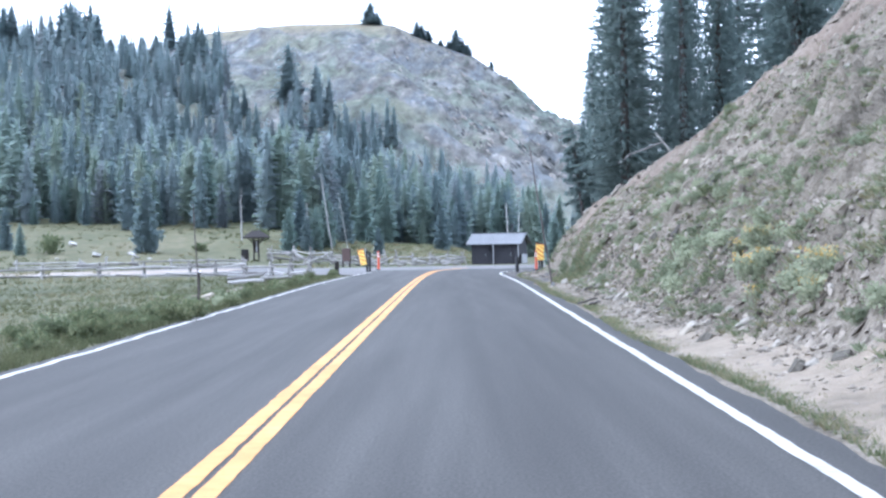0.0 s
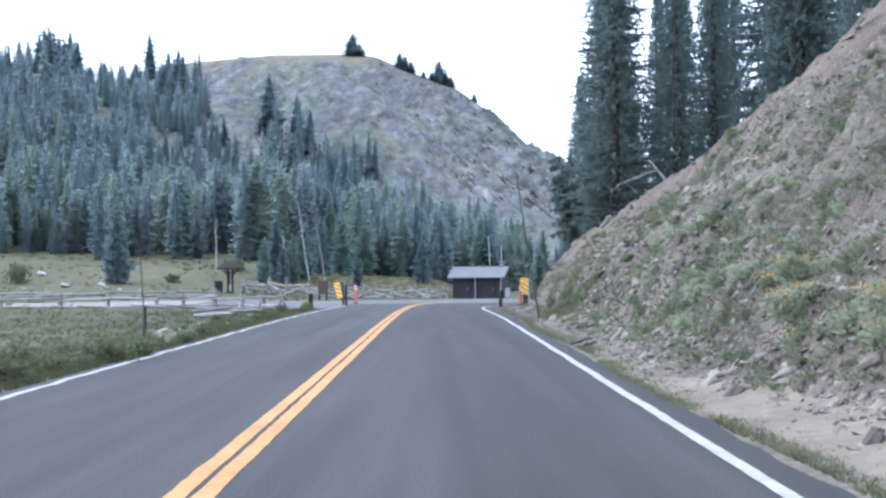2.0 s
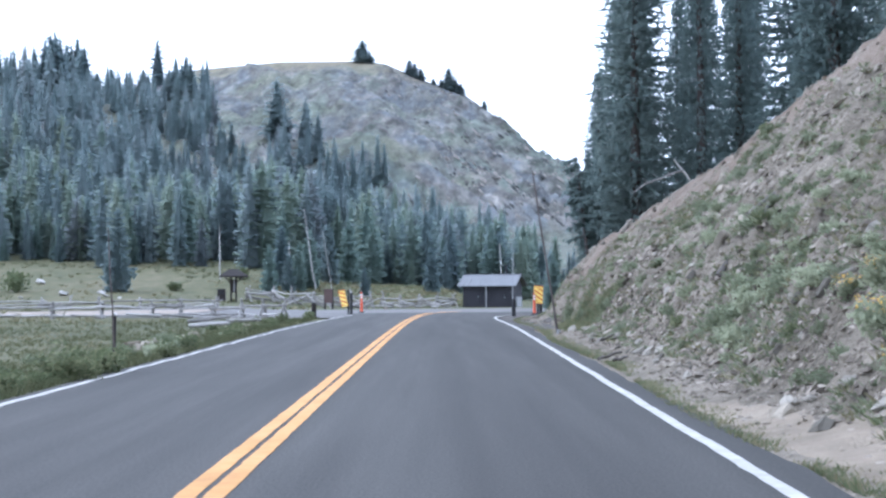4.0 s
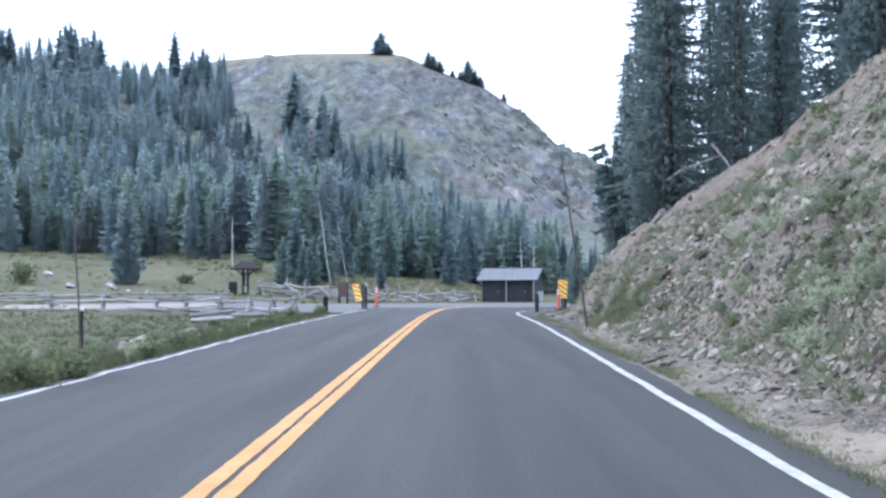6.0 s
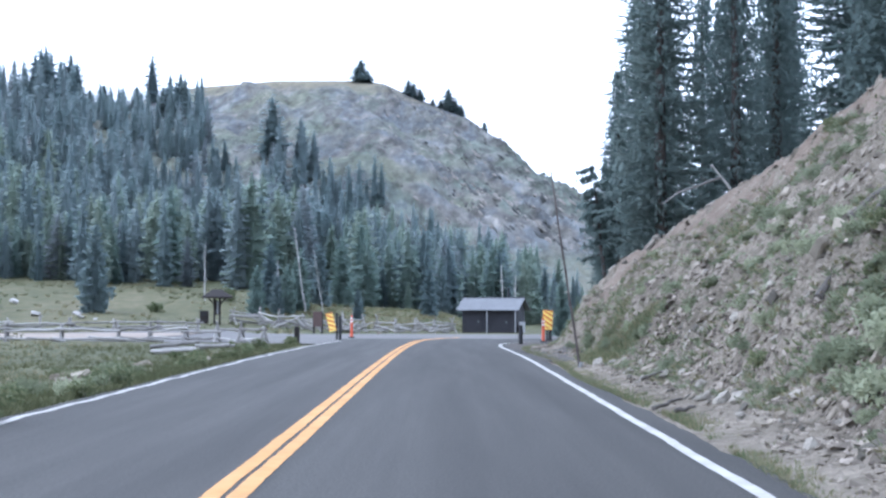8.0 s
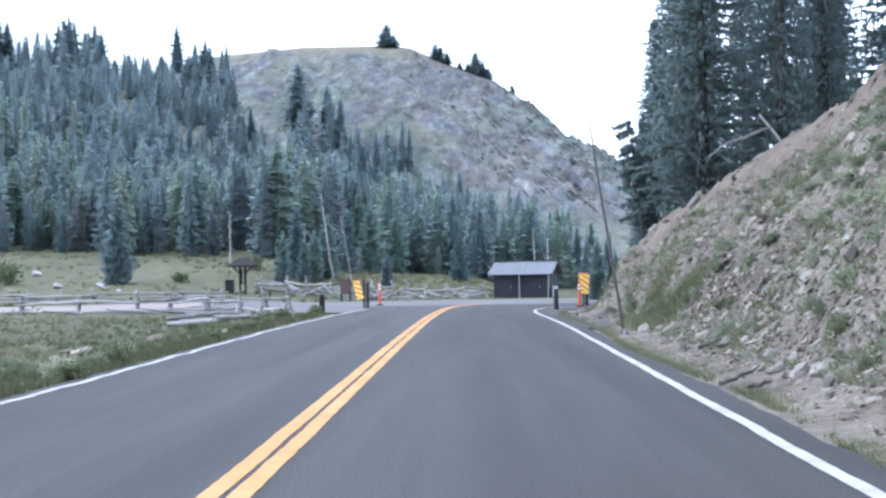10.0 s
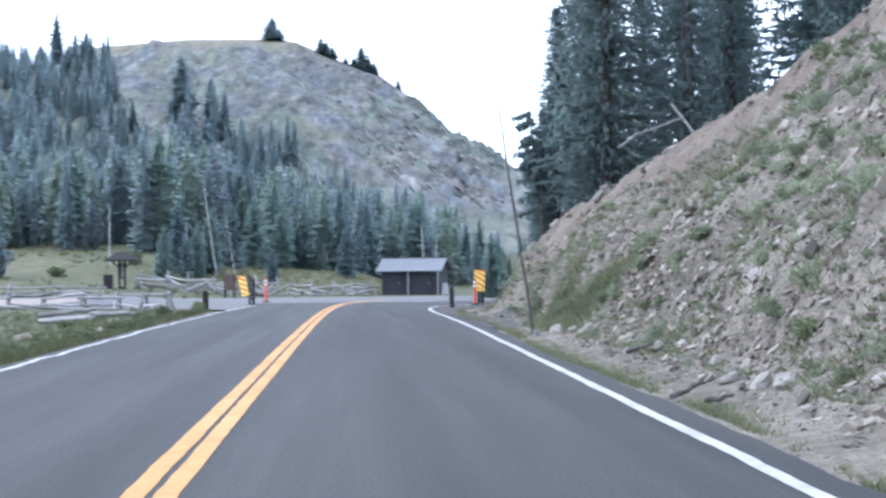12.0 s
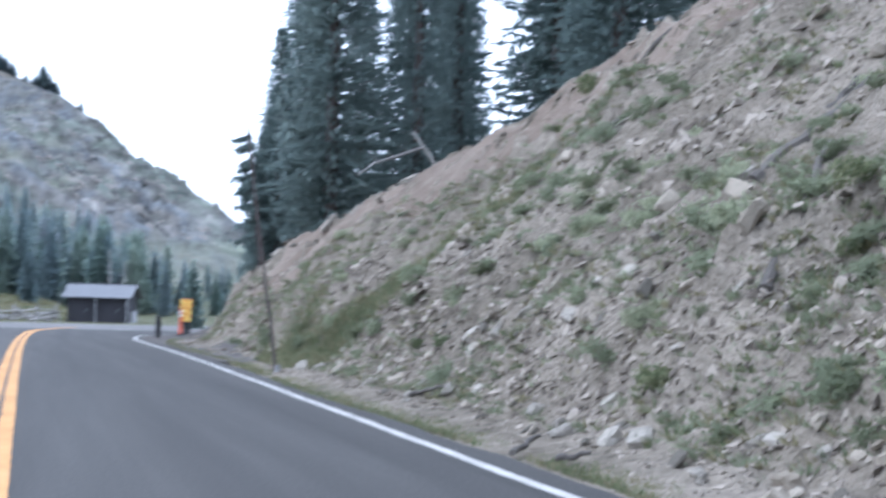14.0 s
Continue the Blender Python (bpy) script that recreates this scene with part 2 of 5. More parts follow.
# Far coats lifted and blued: distance haze mixed into the needle colours.
M_FARNEEDLES = needles("hazed_far_needles", (0.170, 0.220, 0.232), (0.210, 0.264, 0.274), (0.250, 0.302, 0.308))
M_PALEFAR = needles("hazed_pale_needles", (0.205, 0.256, 0.265), (0.250, 0.302, 0.308), (0.290, 0.338, 0.340))
M_DEEPFAR = needles("hazed_deep_needles", (0.153, 0.203, 0.212), (0.192, 0.246, 0.251), (0.232, 0.285, 0.285))
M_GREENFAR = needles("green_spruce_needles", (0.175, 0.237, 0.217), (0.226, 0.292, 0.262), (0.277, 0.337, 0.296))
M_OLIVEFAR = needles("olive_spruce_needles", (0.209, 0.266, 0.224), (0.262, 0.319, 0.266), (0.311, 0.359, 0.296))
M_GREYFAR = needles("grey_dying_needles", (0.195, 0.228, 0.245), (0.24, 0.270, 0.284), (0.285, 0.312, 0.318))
M_BARK = material("spruce_bark", [(0.06, 0.05, 0.045), (0.12, 0.10, 0.09)], 4, 0.9, 0.5, 20)
M_DEADWOOD = material("weathered_grey_wood", [(0.165, 0.155, 0.143), (0.265, 0.252, 0.235), (0.37, 0.353, 0.33)], 5, 0.85, 0.4, 30, random_shift=0.35)
M_SNAG = material("bleached_dead_wood", [(0.30, 0.29, 0.275), (0.42, 0.405, 0.385), (0.52, 0.505, 0.48)], 5, 0.85, 0.3, 20, random_shift=0.25)
M_OLDLOG = material("dark_weathered_log", [(0.05, 0.044, 0.038), (0.088, 0.078, 0.068), (0.13, 0.117, 0.10)], 6, 0.9, 0.5, 25)
M_BROWN = material("brown_stained_wood", [(0.018, 0.015, 0.014), (0.032, 0.026, 0.024)], 4, 0.8, 0.3, 25)
M_HUT = material("dark_board_siding", [(0.024, 0.024, 0.028), (0.038, 0.037, 0.042)], 4, 0.8, 0.3, 25)
M_ROOF = material("grey_metal_roof", [(0.12, 0.122, 0.128), (0.165, 0.168, 0.175)], 1.5, 0.6, 0.1, 20)
M_PALEPAINT = material("pale_painted_trim", [(0.24, 0.24, 0.24), (0.32, 0.32, 0.32)], 4, 0.7, 0.1, 20)
M_SIGNY = material("yellow_reflective_sheet", [(0.97, 0.68, 0.12), (0.98, 0.74, 0.18)], 6, 0.35, 0, spec=0.6)
M_SIGNO = material("orange_reflective_sheet", [(0.62, 0.15, 0.02), (0.70, 0.20, 0.03)], 6, 0.35, 0, spec=0.6)
M_BLACK = material("black_rubber", [(0.02, 0.02, 0.022), (0.035, 0.035, 0.037)], 5, 0.7, 0.1, 40)
M_ORANGE = material("orange_plastic", [(0.55, 0.10, 0.05), (0.66, 0.15, 0.08)], 5, 0.5, 0)
M_REFLECT = material("white_reflective_band", [(0.7, 0.68, 0.66), (0.8, 0.78, 0.76)], 5, 0.4, 0)
M_STEEL = material("galvanised_steel", [(0.22, 0.22, 0.22), (0.33, 0.33, 0.33)], 6, 0.5, 0.1, 30, metal=0.5)
M_SAGE = material("sage_leaves", [(0.170, 0.190, 0.120), (0.252, 0.274, 0.175), (0.340, 0.358, 0.240)], 3, 0.85, 0, random_shift=0.5, spec=0.2, island=0.15, leaf=0.45)
M_WEED = material("green_weeds", [(0.092, 0.112, 0.058), (0.138, 0.158, 0.082), (0.200, 0.208, 0.116)], 2.0, 0.85, 0, random_shift=0.2, spec=0.2, island=0.35, leaf=0.45)
M_STRAW = material("dry_grass", [(0.150, 0.138, 0.078), (0.205, 0.188, 0.110), (0.265, 0.240, 0.150)], 2.0, 0.9, 0, island=0.2, spec=0.2, leaf=0.35)
M_TURF = material("meadow_turf", [(0.060, 0.070, 0.034), (0.094, 0.102, 0.050), (0.140, 0.138, 0.074)], 2.0, 0.9, 0, island=0.3, spec=0.2, leaf=0.4)
M_FLOWER = material("yellow_blossom", [(0.50, 0.30, 0.05), (0.62, 0.40, 0.08)], 3, 0.8, 0, island=0.2)
M_BLOOMLEAF = material("fresh_green_leaves", [(0.210, 0.232, 0.150), (0.290, 0.312, 0.205), (0.370, 0.385, 0.262)], 2.0, 0.85, 0, random_shift=0.2, spec=0.2, island=0.3, leaf=0.5)


# ---------------------------------------------------------------- helpers
def mesh_data(name, verts, faces, mat, smooth=False):
    me = bpy.data.meshes.new(name)
    me.from_pydata([tuple(v) for v in verts], [], faces)
    me.materials.append(mat)
    if smooth:
        me.polygons.foreach_set("use_smooth", [True] * len(me.polygons))
    me.update()
    return me


def solid(name, verts, faces, mat, parent=None, label="", smooth=False, kind=""):
    ob = new(name, mesh_data(name, verts, faces, mat, smooth))
    ob.parent = parent
    return tagged(ob, label, kind=kind)


def part(name, bm, mat, parent=None, label="", bevel=0.0):
    """One mesh object from a bmesh, under a thing or a part."""
    if bevel:
        bmesh.ops.bevel(bm, geom=bm.edges[:], offset=bevel, segments=1, affect="EDGES", profile=0.5)
    me = bpy.data.meshes.new(name)
    bm.to_mesh(me)
    bm.free()
    me.materials.append(mat)
    ob = new(name, me)
    ob.parent = parent
    return tagged(ob, label)


def box_bm(sx, sy, sz, x=0, y=0, z=0, bm=None, turn=None):
    """A box of that size whose base centre is at x, y, z."""
    bm = bm or bmesh.new()
    m = Matrix.Translation((x, y, z + sz / 2)) @ (turn or Matrix()) @ Matrix.Diagonal((sx, sy, sz, 1))
    bmesh.ops.create_cube(bm, size=1, matrix=m)
    return bm


def log_bm(a, b, r0, r1, seed=0, sides=8, rings=6, wob=0.08, bm=None):
    """A tapered, slightly crooked round log from a to b."""
    rnd = random.Random(seed)
    bm = bm or bmesh.new()
    a, b = Vector(a), Vector(b)
    ax = (b - a).normalized()
    u = ax.orthogonal().normalized()
    v = ax.cross(u)
    last = None
    for k in range(rings + 1):
        t = k / rings
        c = a.lerp(b, t) + (u * rnd.uniform(-1, 1) + v * rnd.uniform(-1, 1)) * wob * r0 * (0 < k < rings)
        r = (r0 + (r1 - r0) * t) * rnd.uniform(0.93, 1.07)
        ring = [bm.verts.new(c + (u * math.cos(q) + v * math.sin(q)) * r * rnd.uniform(0.95, 1.05)) for q in [2 * math.pi * s / sides for s in range(sides)]]
        if last:
            for s in range(sides):
                bm.faces.new((last[s], last[(s + 1) % sides], ring[(s + 1) % sides], ring[s]))
        else:
            bm.faces.new(ring[::-1])
        last = ring
    bm.faces.new(last)
    return bm


def fbm(x, y, z=0.0, octaves=4):
    return noise.fractal((x, y, z), 1.0, 2.0, octaves)


def smooth(a, b, x):
    t = min(1.0, max(0.0, (x - a) / (b - a)))
    return t * t * (3 - 2 * t)


def lerp_table(table, x):
    if x <= table[0][0]:
        return table[0][1]
    for (a, p), (b, q) in zip(table, table[1:]):
        if x <= b:
            return p + (q - p) * (x - a) / (b - a)
    return table[-1][1]


# ---------------------------------------------------------------- land forms
RIGHT_LINE, CENTRE, LEFT_LINE = 1.80, -1.86, -5.33
CREST = [(-60, 12.0), (0, 11.5), (20, 10.0), (34, 7.8), (43, 5.9), (55, 3.6), (62, 2.3), (70, 1.2), (78, 0.5), (84, 0.0)]
RIDGE = [(-200, 50), (-110, 51), (-85, 53), (-65, 58.2), (-43, 60), (-24, 60), (-16, 59.4), (-7.6, 55.6), (5.8, 50.4), (13, 45), (22, 37.6), (30, 29.5), (35, 21.5), (40, 14), (48, 7.5), (70, 3), (120, 2)]


def toe(y):
    return 2.5 + 0.12 * math.sin(y * 0.31) + (0.010 * (y - 58) ** 2 if y > 58 else 0)


def cut_height(x, y):
    """Height of the road cut on the slope's side: a sandy ditch bench, the steep scree, and the wooded top."""
    s = x - toe(y)
    if s < 0:
        return 0.0
    bench = 0.16 * min(s, 0.7)
    face = 0.95 * max(0.0, s - 0.45) * smooth(0.55, 1.6, s)
    z = bench + face
    top = lerp_table(CREST, y)
    return z if z < top else top + 0.22 * (z - top)


def hill_height(x, y):
    """The meadow's rise, the forest's foot, a wooded spur and the bare mountain behind it."""
    meadow = 3.2 * smooth(92, 165, y - 0.25 * (x + 25)) * smooth(0, -25, x) + 0.6 * smooth(100, 170, y)
    foot = 7.0 * smooth(140, 290, y) * smooth(60, 20, x)
    low = meadow + foot - 0.36 * smooth(85, 116, y) * smooth(-15, -6, x)
    low += 1.15 * smooth(117.5, 131, y) * smooth(-24, -13, x) * smooth(3.5, -2.0, x)
    climb = min(1.0, max(0.0, (y - 235) / 195.0)) ** 0.95
    spur = 25.0 * smooth(-26, -72, x) * min(1.0, max(0.0, (y - 150) / 150.0)) ** 1.1
    far = max(0.0, lerp_table(RIDGE, x) - low) * climb
    return low + max(spur, far)


def crags(x, y):
    """Stepped rock ribs that run down the mountain's steep shoulder."""
    f = smooth(-60, -5, x) * smooth(428, 405, y) * smooth(215, 280, y)
    if f <= 0:
        return 0.0
    u, v = x + 0.25 * y, y - 0.25 * x
    d, _ = noise.voronoi(Vector((u * 0.10, v * 0.014, 1.0)))
    e, _ = noise.voronoi(Vector((u * 0.24, v * 0.05, 4.0)))
    return f * (5.5 * (min(0.45, d[1] - d[0]) - 0.2) + 2.4 * (min(0.4, e[1] - e[0]) - 0.15))


def land(x, y):
    """The ground's height away from the road."""
    z = hill_height(x, y) if y > 80 else 0.0
    if y > 150:
        f = smooth(150, 260, y)
        z += f * (1.6 * fbm(x * 0.03, y * 0.03, 3.1) * smooth(430, 380, y)
                  + 4.6 * abs(fbm(0.06 * (x + 0.28 * y), 0.010 * y, 7.7)) * smooth(418, 385, y)
                  + 1.3 * fbm(0.15 * (x + 0.25 * y), 0.035 * y, 2.7) * smooth(430, 415, y)
                  + crags(x, y) + 0.6 * fbm(x * 0.3, y * 0.2, 5.0) * smooth(426, 395, y))
    if x < LEFT_LINE - 0.25 and y < 120:
        s = LEFT_LINE - 0.25 - x
        z += (-0.22 * smooth(0, 3.5, s) + 0.10 * fbm(x * 0.4, y * 0.4, 1.0) * smooth(0, 2, s)) * smooth(67, 50, y)
    return z


# ---------------------------------------------------------------- ground
def fan_sheet(name, ys, us, height, mat, kind="structure"):
    verts, faces = [], []
    for y in ys:
        for u in us:
            x = u * max(70.0, y + 45)
            verts.append((x, y, height(x, y)))
    w = len(us)
    for j in range(len(ys) - 1):
        for i in range(w - 1):
            a = j * w + i
            faces.append((a, a + 1, a + w + 1, a + w))
    return solid(name, verts, faces, mat, smooth=True, kind=kind)


def ground_height(x, y):
    if -6.0 < x < 3.0 and y < 72:
        return -0.06
    if x > 2.0 and y < 85:
        return max(-0.06, cut_height(x, y) - 0.5) if y < 72 else -0.03
    return land(x, y) - 0.02


ROWS = [-420, -300, -200, -130, -90] + [-60 + 4 * k for k in range(13)] + [-8 + 1.5 * k for k in range(80)]
while ROWS[-1] < 192:
    ROWS.append(ROWS[-1] * 1.018)
US = [-6.0, -3.5, -2.2, -1.6, -1.2, -0.9, -0.7, -0.55] + [-0.45 + 0.0075 * k for k in range(110)] + [0.45, 0.6, 0.8, 1.2, 1.6, 2.2, 3.5, 6.0]
tagged(fan_sheet("ground", ROWS, US, ground_height, M_GRASS), "dry green meadow grass over uneven ground", "ground")

HROWS = [ROWS[-1] - 2.0]
while HROWS[-1] < 470:
    HROWS.append(HROWS[-1] + 1.6)
HROWS += [500, 560, 700, 1000, 1800, 3500]
HUS = [-1.6, -1.0, -0.7, -0.5] + [-0.40 + 0.004 * k for k in range(165)] + [0.3, 0.45, 0.7, 1.0, 1.6]


def far_height(x, y):
    if y > 480:
        return land(x * 475 / y, 470) * smooth(900, 480, y) - 2
    return land(x, y)


tagged(fan_sheet("mountain", HROWS, HUS, far_height, M_HILL), "bare rocky grey-green mountain with a rounded summit", "mountain")


def mountain_crags():
    """Broken rock ribs standing out of the mountain's steep shoulder, drawn out down the slope."""
    rnd = random.Random(61)
    verts, faces = [], []
    for _ in range(6500):
        y = rnd.uniform(245, 422)
        x = rnd.uniform(-0.14, 0.115) * (y + 9)
        steep = smooth(-45, 10, x)
        if fbm(0.07 * (x + 0.25 * y), 0.012 * y, 5.0, 3) + rnd.uniform(-0.25, 0.25) < 0.12 - 0.2 * steep:
            continue
        size = (0.12 + 0.42 * rnd.random() ** 3.0) * (0.6 + 0.5 * steep)
        down = Vector((0.24, -1.0, -0.32)).normalized()
        side = Vector((1.0, 0.24, rnd.uniform(-0.3, 0.3))).normalized()
        up = side.cross(down).normalized()
        up = up if up.z > 0 else -up
        c = Vector((x, y, land(x, y) + 0.1 * size))
        k = len(verts)
        ln, wd, ht = size * rnd.uniform(2.0, 8.0), size * rnd.uniform(0.5, 1.1), size * rnd.uniform(0.4, 0.9)
        verts += [c + down * ln, c - down * ln * rnd.uniform(0.5, 1.0), c + side * wd, c - side * wd, c + up * ht + down * ln * rnd.uniform(-0.2, 0.5), c - up * ht + side * wd * 0.3]
        faces += [tuple(k + i for i in f) for f in ((0, 2, 4), (2, 1, 4), (1, 3, 4), (3, 0, 4), (2, 0, 5), (1, 2, 5), (3, 1, 5), (0, 3, 5))]
    tagged(solid("mountain_crags", verts, faces, M_CRAG, kind="stuff"), "grey and tan rock outcrops on the mountainside", "rock")


mountain_crags()


# ---------------------------------------------------------------- road
def ribbon(name, left, right, z, mat, kind="structure", parent=None, label="", category=""):
    """A strip of paving between two lines of points, with a small thickness."""
    n = len(left)
    verts = [(x, y, z) for x, y in left] + [(x, y, z) for x, y in right] + [(x, y, z - 0.12) for x, y in left] + [(x, y, z - 0.12) for x, y in right]
    faces = []
    for k in range(n - 1):
        faces.append((k, k + n, k + n + 1, k + 1))
        faces.append((k, k + 1, k + 1 + 2 * n, k + 2 * n))
        faces.append((k + n, k + 3 * n, k + 1 + 3 * n, k + 1 + n))
    ob = solid(name, verts, faces, mat, parent=parent, kind=kind)
    return tagged(ob, label, category)


rnd = random.Random(5)
ys = [-420, -300, -200, -130, -90] + [-60 + 0.5 * k for k in range(277)]


def edge_wobble(y, amount, seed):
    return amount * fbm(y * 0.55, seed, 0.0, 3)


left_edge = [(LEFT_LINE - 0.22 + edge_wobble(y, 0.06, 2.0) + 0.75 * smooth(50, 74, y), y) for y in ys]
right_edge = [(RIGHT_LINE + 0.36 + edge_wobble(y, 0.09, 9.0) + edge_wobble(y * 4.0, 0.05, 3.0) + (max(0, y - 60) ** 2 * 0.03), y) for y in ys]
road = ribbon("road", left_edge, right_edge, 0.0, M_ASPHALT, label="dark grey asphalt two-lane mountain road", category="road")


M_SOIL = material("dark_soil", [(0.050, 0.043, 0.038), (0.075, 0.066, 0.058), (0.115, 0.10, 0.088)], 2.2, 0.95, 0.8, 20, bump_distance=0.05)


def drape(name, outline, height, mat, label, category):
    """A paved sheet between a near and a far line of points, lying on the given heights."""
    near, far = outline
    verts, faces = [], []
    n, rows = len(near), 14
    for r in range(rows + 1):
        for (x0, y0), (x1, y1) in zip(near, far):
            x, y = x0 + (x1 - x0) * r / rows, y0 + (y1 - y0) * r / rows
            verts.append((x, y, height(x, y)))
    for r in range(rows):
        for k in range(n - 1):
            a = r * n + k
            faces.append((a, a + 1, a + n + 1, a + n))
    return tagged(solid(name, verts, faces, mat, kind="structure"), label, category)


drape("junction", ([(-15, 73), (-9, 70), (-4.9, 67), (1.9, 64), (2.9, 66), (8, 70), (20, 75), (45, 86)],
                   [(-22, 92), (-14, 104), (-8, 112), (0, 119), (4, 120), (12, 121), (24, 122), (45, 124)]),
      lambda x, y: max(0.0, land(x, y)) * smooth(75, 95, y) - 0.36 * smooth(85, 116, y) * smooth(-15, -6, x) - 0.004 + (0.03 if y > 78 else 0.0) * smooth(78, 84, y),
      M_PAVE, "pale weathered asphalt where the road bends", "pavement")
drape("gravel_path", ([(-60, 73), (-40, 75), (-28, 76.5), (-22, 76.5), (-17, 75), (-13, 76)], [(-60, 78), (-40, 83), (-30, 88), (-24, 91), (-18, 93), (-13, 95)]),
      lambda x, y: land(x, y) + 0.05, M_GRAVEL, "pale gravel path beside the meadow", "path")


drape("dirt_verge", ([(2.08, 46), (2.06, 50), (1.98, 54), (1.88, 58), (1.80, 61), (1.80, 64), (2.0, 66.6), (2.45, 68.8), (3.4, 70.4), (5.0, 71.4)],
                     [(2.9, 46), (3.1, 50), (3.3, 54), (3.5, 58), (3.8, 60), (4.2, 61.5), (4.7, 63.0), (5.2, 64.5), (5.8, 66), (6.6, 67.5)]),
      lambda x, y: max(0.008, cut_height(x, y) + 0.012 + 0.05 * fbm(x * 2, y * 2, 1.0, 3) * smooth(2.2, 2.8, x)), M_SOIL, "dark brown soil inside the road bend", "ground")


def bend_line(name, pts, width, mat, label, wob=0.015, seed=1.0):
    """A painted line that follows points, resampled and slightly ragged."""
    dense = []
    for (x0, y0), (x1, y1) in zip(pts, pts[1:]):
        n = max(1, int(math.hypot(x1 - x0, y1 - y0) / (0.18 if y1 > -12 else 1.0)))
        dense += [(x0 + (x1 - x0) * k / n, y0 + (y1 - y0) * k / n) for k in range(n)]
    dense.append(pts[-1])
    lft, rgt = [], []
    for k, (x, y) in enumerate(dense):
        a, b = dense[max(0, k - 1)], dense[min(len(dense) - 1, k + 1)]
        d = Vector((b[0] - a[0], b[1] - a[1])).normalized()
        q = wob * fbm(k * 0.11, seed, 0.0, 3)
        w0 = width / 2 + 0.009 * fbm(k * 0.5, seed + 5, 0.0, 3)
        w1 = width / 2 + 0.009 * fbm(k * 0.5, seed + 9, 0.0, 3)
        lft.append((x - d.y * (w0 - q), y + d.x * (w0 - q)))
        rgt.append((x + d.y * (w1 + q), y - d.x * (w1 + q)))
    n = len(lft)
    verts = [(x, y, 0.005 + 0.034 * smooth(76, 83, y)) for x, y in lft + rgt]
    faces = [(k, k + n, k + n + 1, k + 1) for k in range(n - 1)]
    return tagged(solid(name, verts, faces, mat, kind="structure"), label, "road marking")


yl = [(CENTRE, -420)] + [(CENTRE, y) for y in range(-60, 44, 4)] + [(-1.83, 50), (-1.79, 56), (-1.73, 61), (-1.65, 65), (-1.54, 69), (-1.40, 72.5), (-1.08, 75.8), (-0.45, 78.4), (0.4, 80.2)]
bend_line("yellow_line", [(x - 0.091, y) for x, y in yl], 0.138, M_YELLOW, "faded yellow centre line painted on asphalt", wob=0.006, seed=1.3)
bend_line("yellow_line", [(x + 0.091, y) for x, y in yl], 0.138, M_YELLOW, "faded yellow centre line painted on asphalt", wob=0.006, seed=4.3)
bend_line("white_line", [(RIGHT_LINE, -420)] + [(RIGHT_LINE, y) for y in range(-60, 48, 4)] + [(1.76, 51), (1.67, 56), (1.58, 60.5), (1.58, 63.5), (1.72, 66.2), (2.05, 68.4), (2.8, 70.2), (4.4, 71.6), (9, 73.6), (18, 77)], 0.115, M_WHITE, "white edge line that bends round the slope", seed=2.3)
bend_line("white_line", [(LEFT_LINE, -420)] + [(LEFT_LINE, y) for y in range(-60, 46, 4)] + [(-5.30, 50), (-5.15, 58), (-4.92, 66), (-4.55, 73)], 0.115, M_WHITE, "white edge line beside the grass verge", wob=0.07, seed=8.3)


# ---------------------------------------------------------------- road cut
def ledge(u, v, w):
    """Blocky broken rock: stepped cells drawn out along the strata."""
    a = noise.cell(Vector((u * 0.55, v * 2.1, w)))
    d, _ = noise.voronoi(Vector((u * 0.8, v * 2.4, w)))
    return 0.55 * a + 1.2 * min(0.5, d[1] - d[0])


def outcrop(x, y):
    """How far solid jointed rock replaces the loose scree."""
    return smooth(12, 14.5, y) * smooth(26.5, 22.5, y) * smooth(4.4, 5.2, x) * smooth(8.2, 7.2, x) * smooth(-0.3, 0.15, fbm(x * 0.4, y * 0.3, 31.0, 2))


def slope_point(x, y):
    z = cut_height(x, y)
    s = x - toe(y)
    f = smooth(0.4, 1.6, s)
    top = lerp_table(CREST, y)
    g = 1.0 if z < top else 0.4
    u, v = 0.72 * y - 0.69 * s, 0.69 * y + 0.72 * s
    rough = smooth(-0.25, 0.25, fbm(x * 0.3, y * 0.22, 9.0, 3))
    dz = f * g * (0.46 * fbm(x * 0.4, y * 0.3, 0.3, 4) + (0.10 + 0.26 * rough) * ledge(u, v, 0.0) + 0.11 * ledge(u * 2.7 + 9, v * 2.2, 3.0)
                  + 0.10 * fbm(x * 2.2, y * 2.2, 1.0, 4))
    dz += outcrop(x, y) * (0.62 * ledge(u * 0.75 + 4, v * 0.42, 7.0) + 0.16 * ledge(u * 2.0, v * 1.3, 5.0) - 0.25)
    dz += smooth(0.0, 0.4, s) * 0.07 * fbm(x * 2.5, y * 2.5, 4.0, 4)
    return z + dz


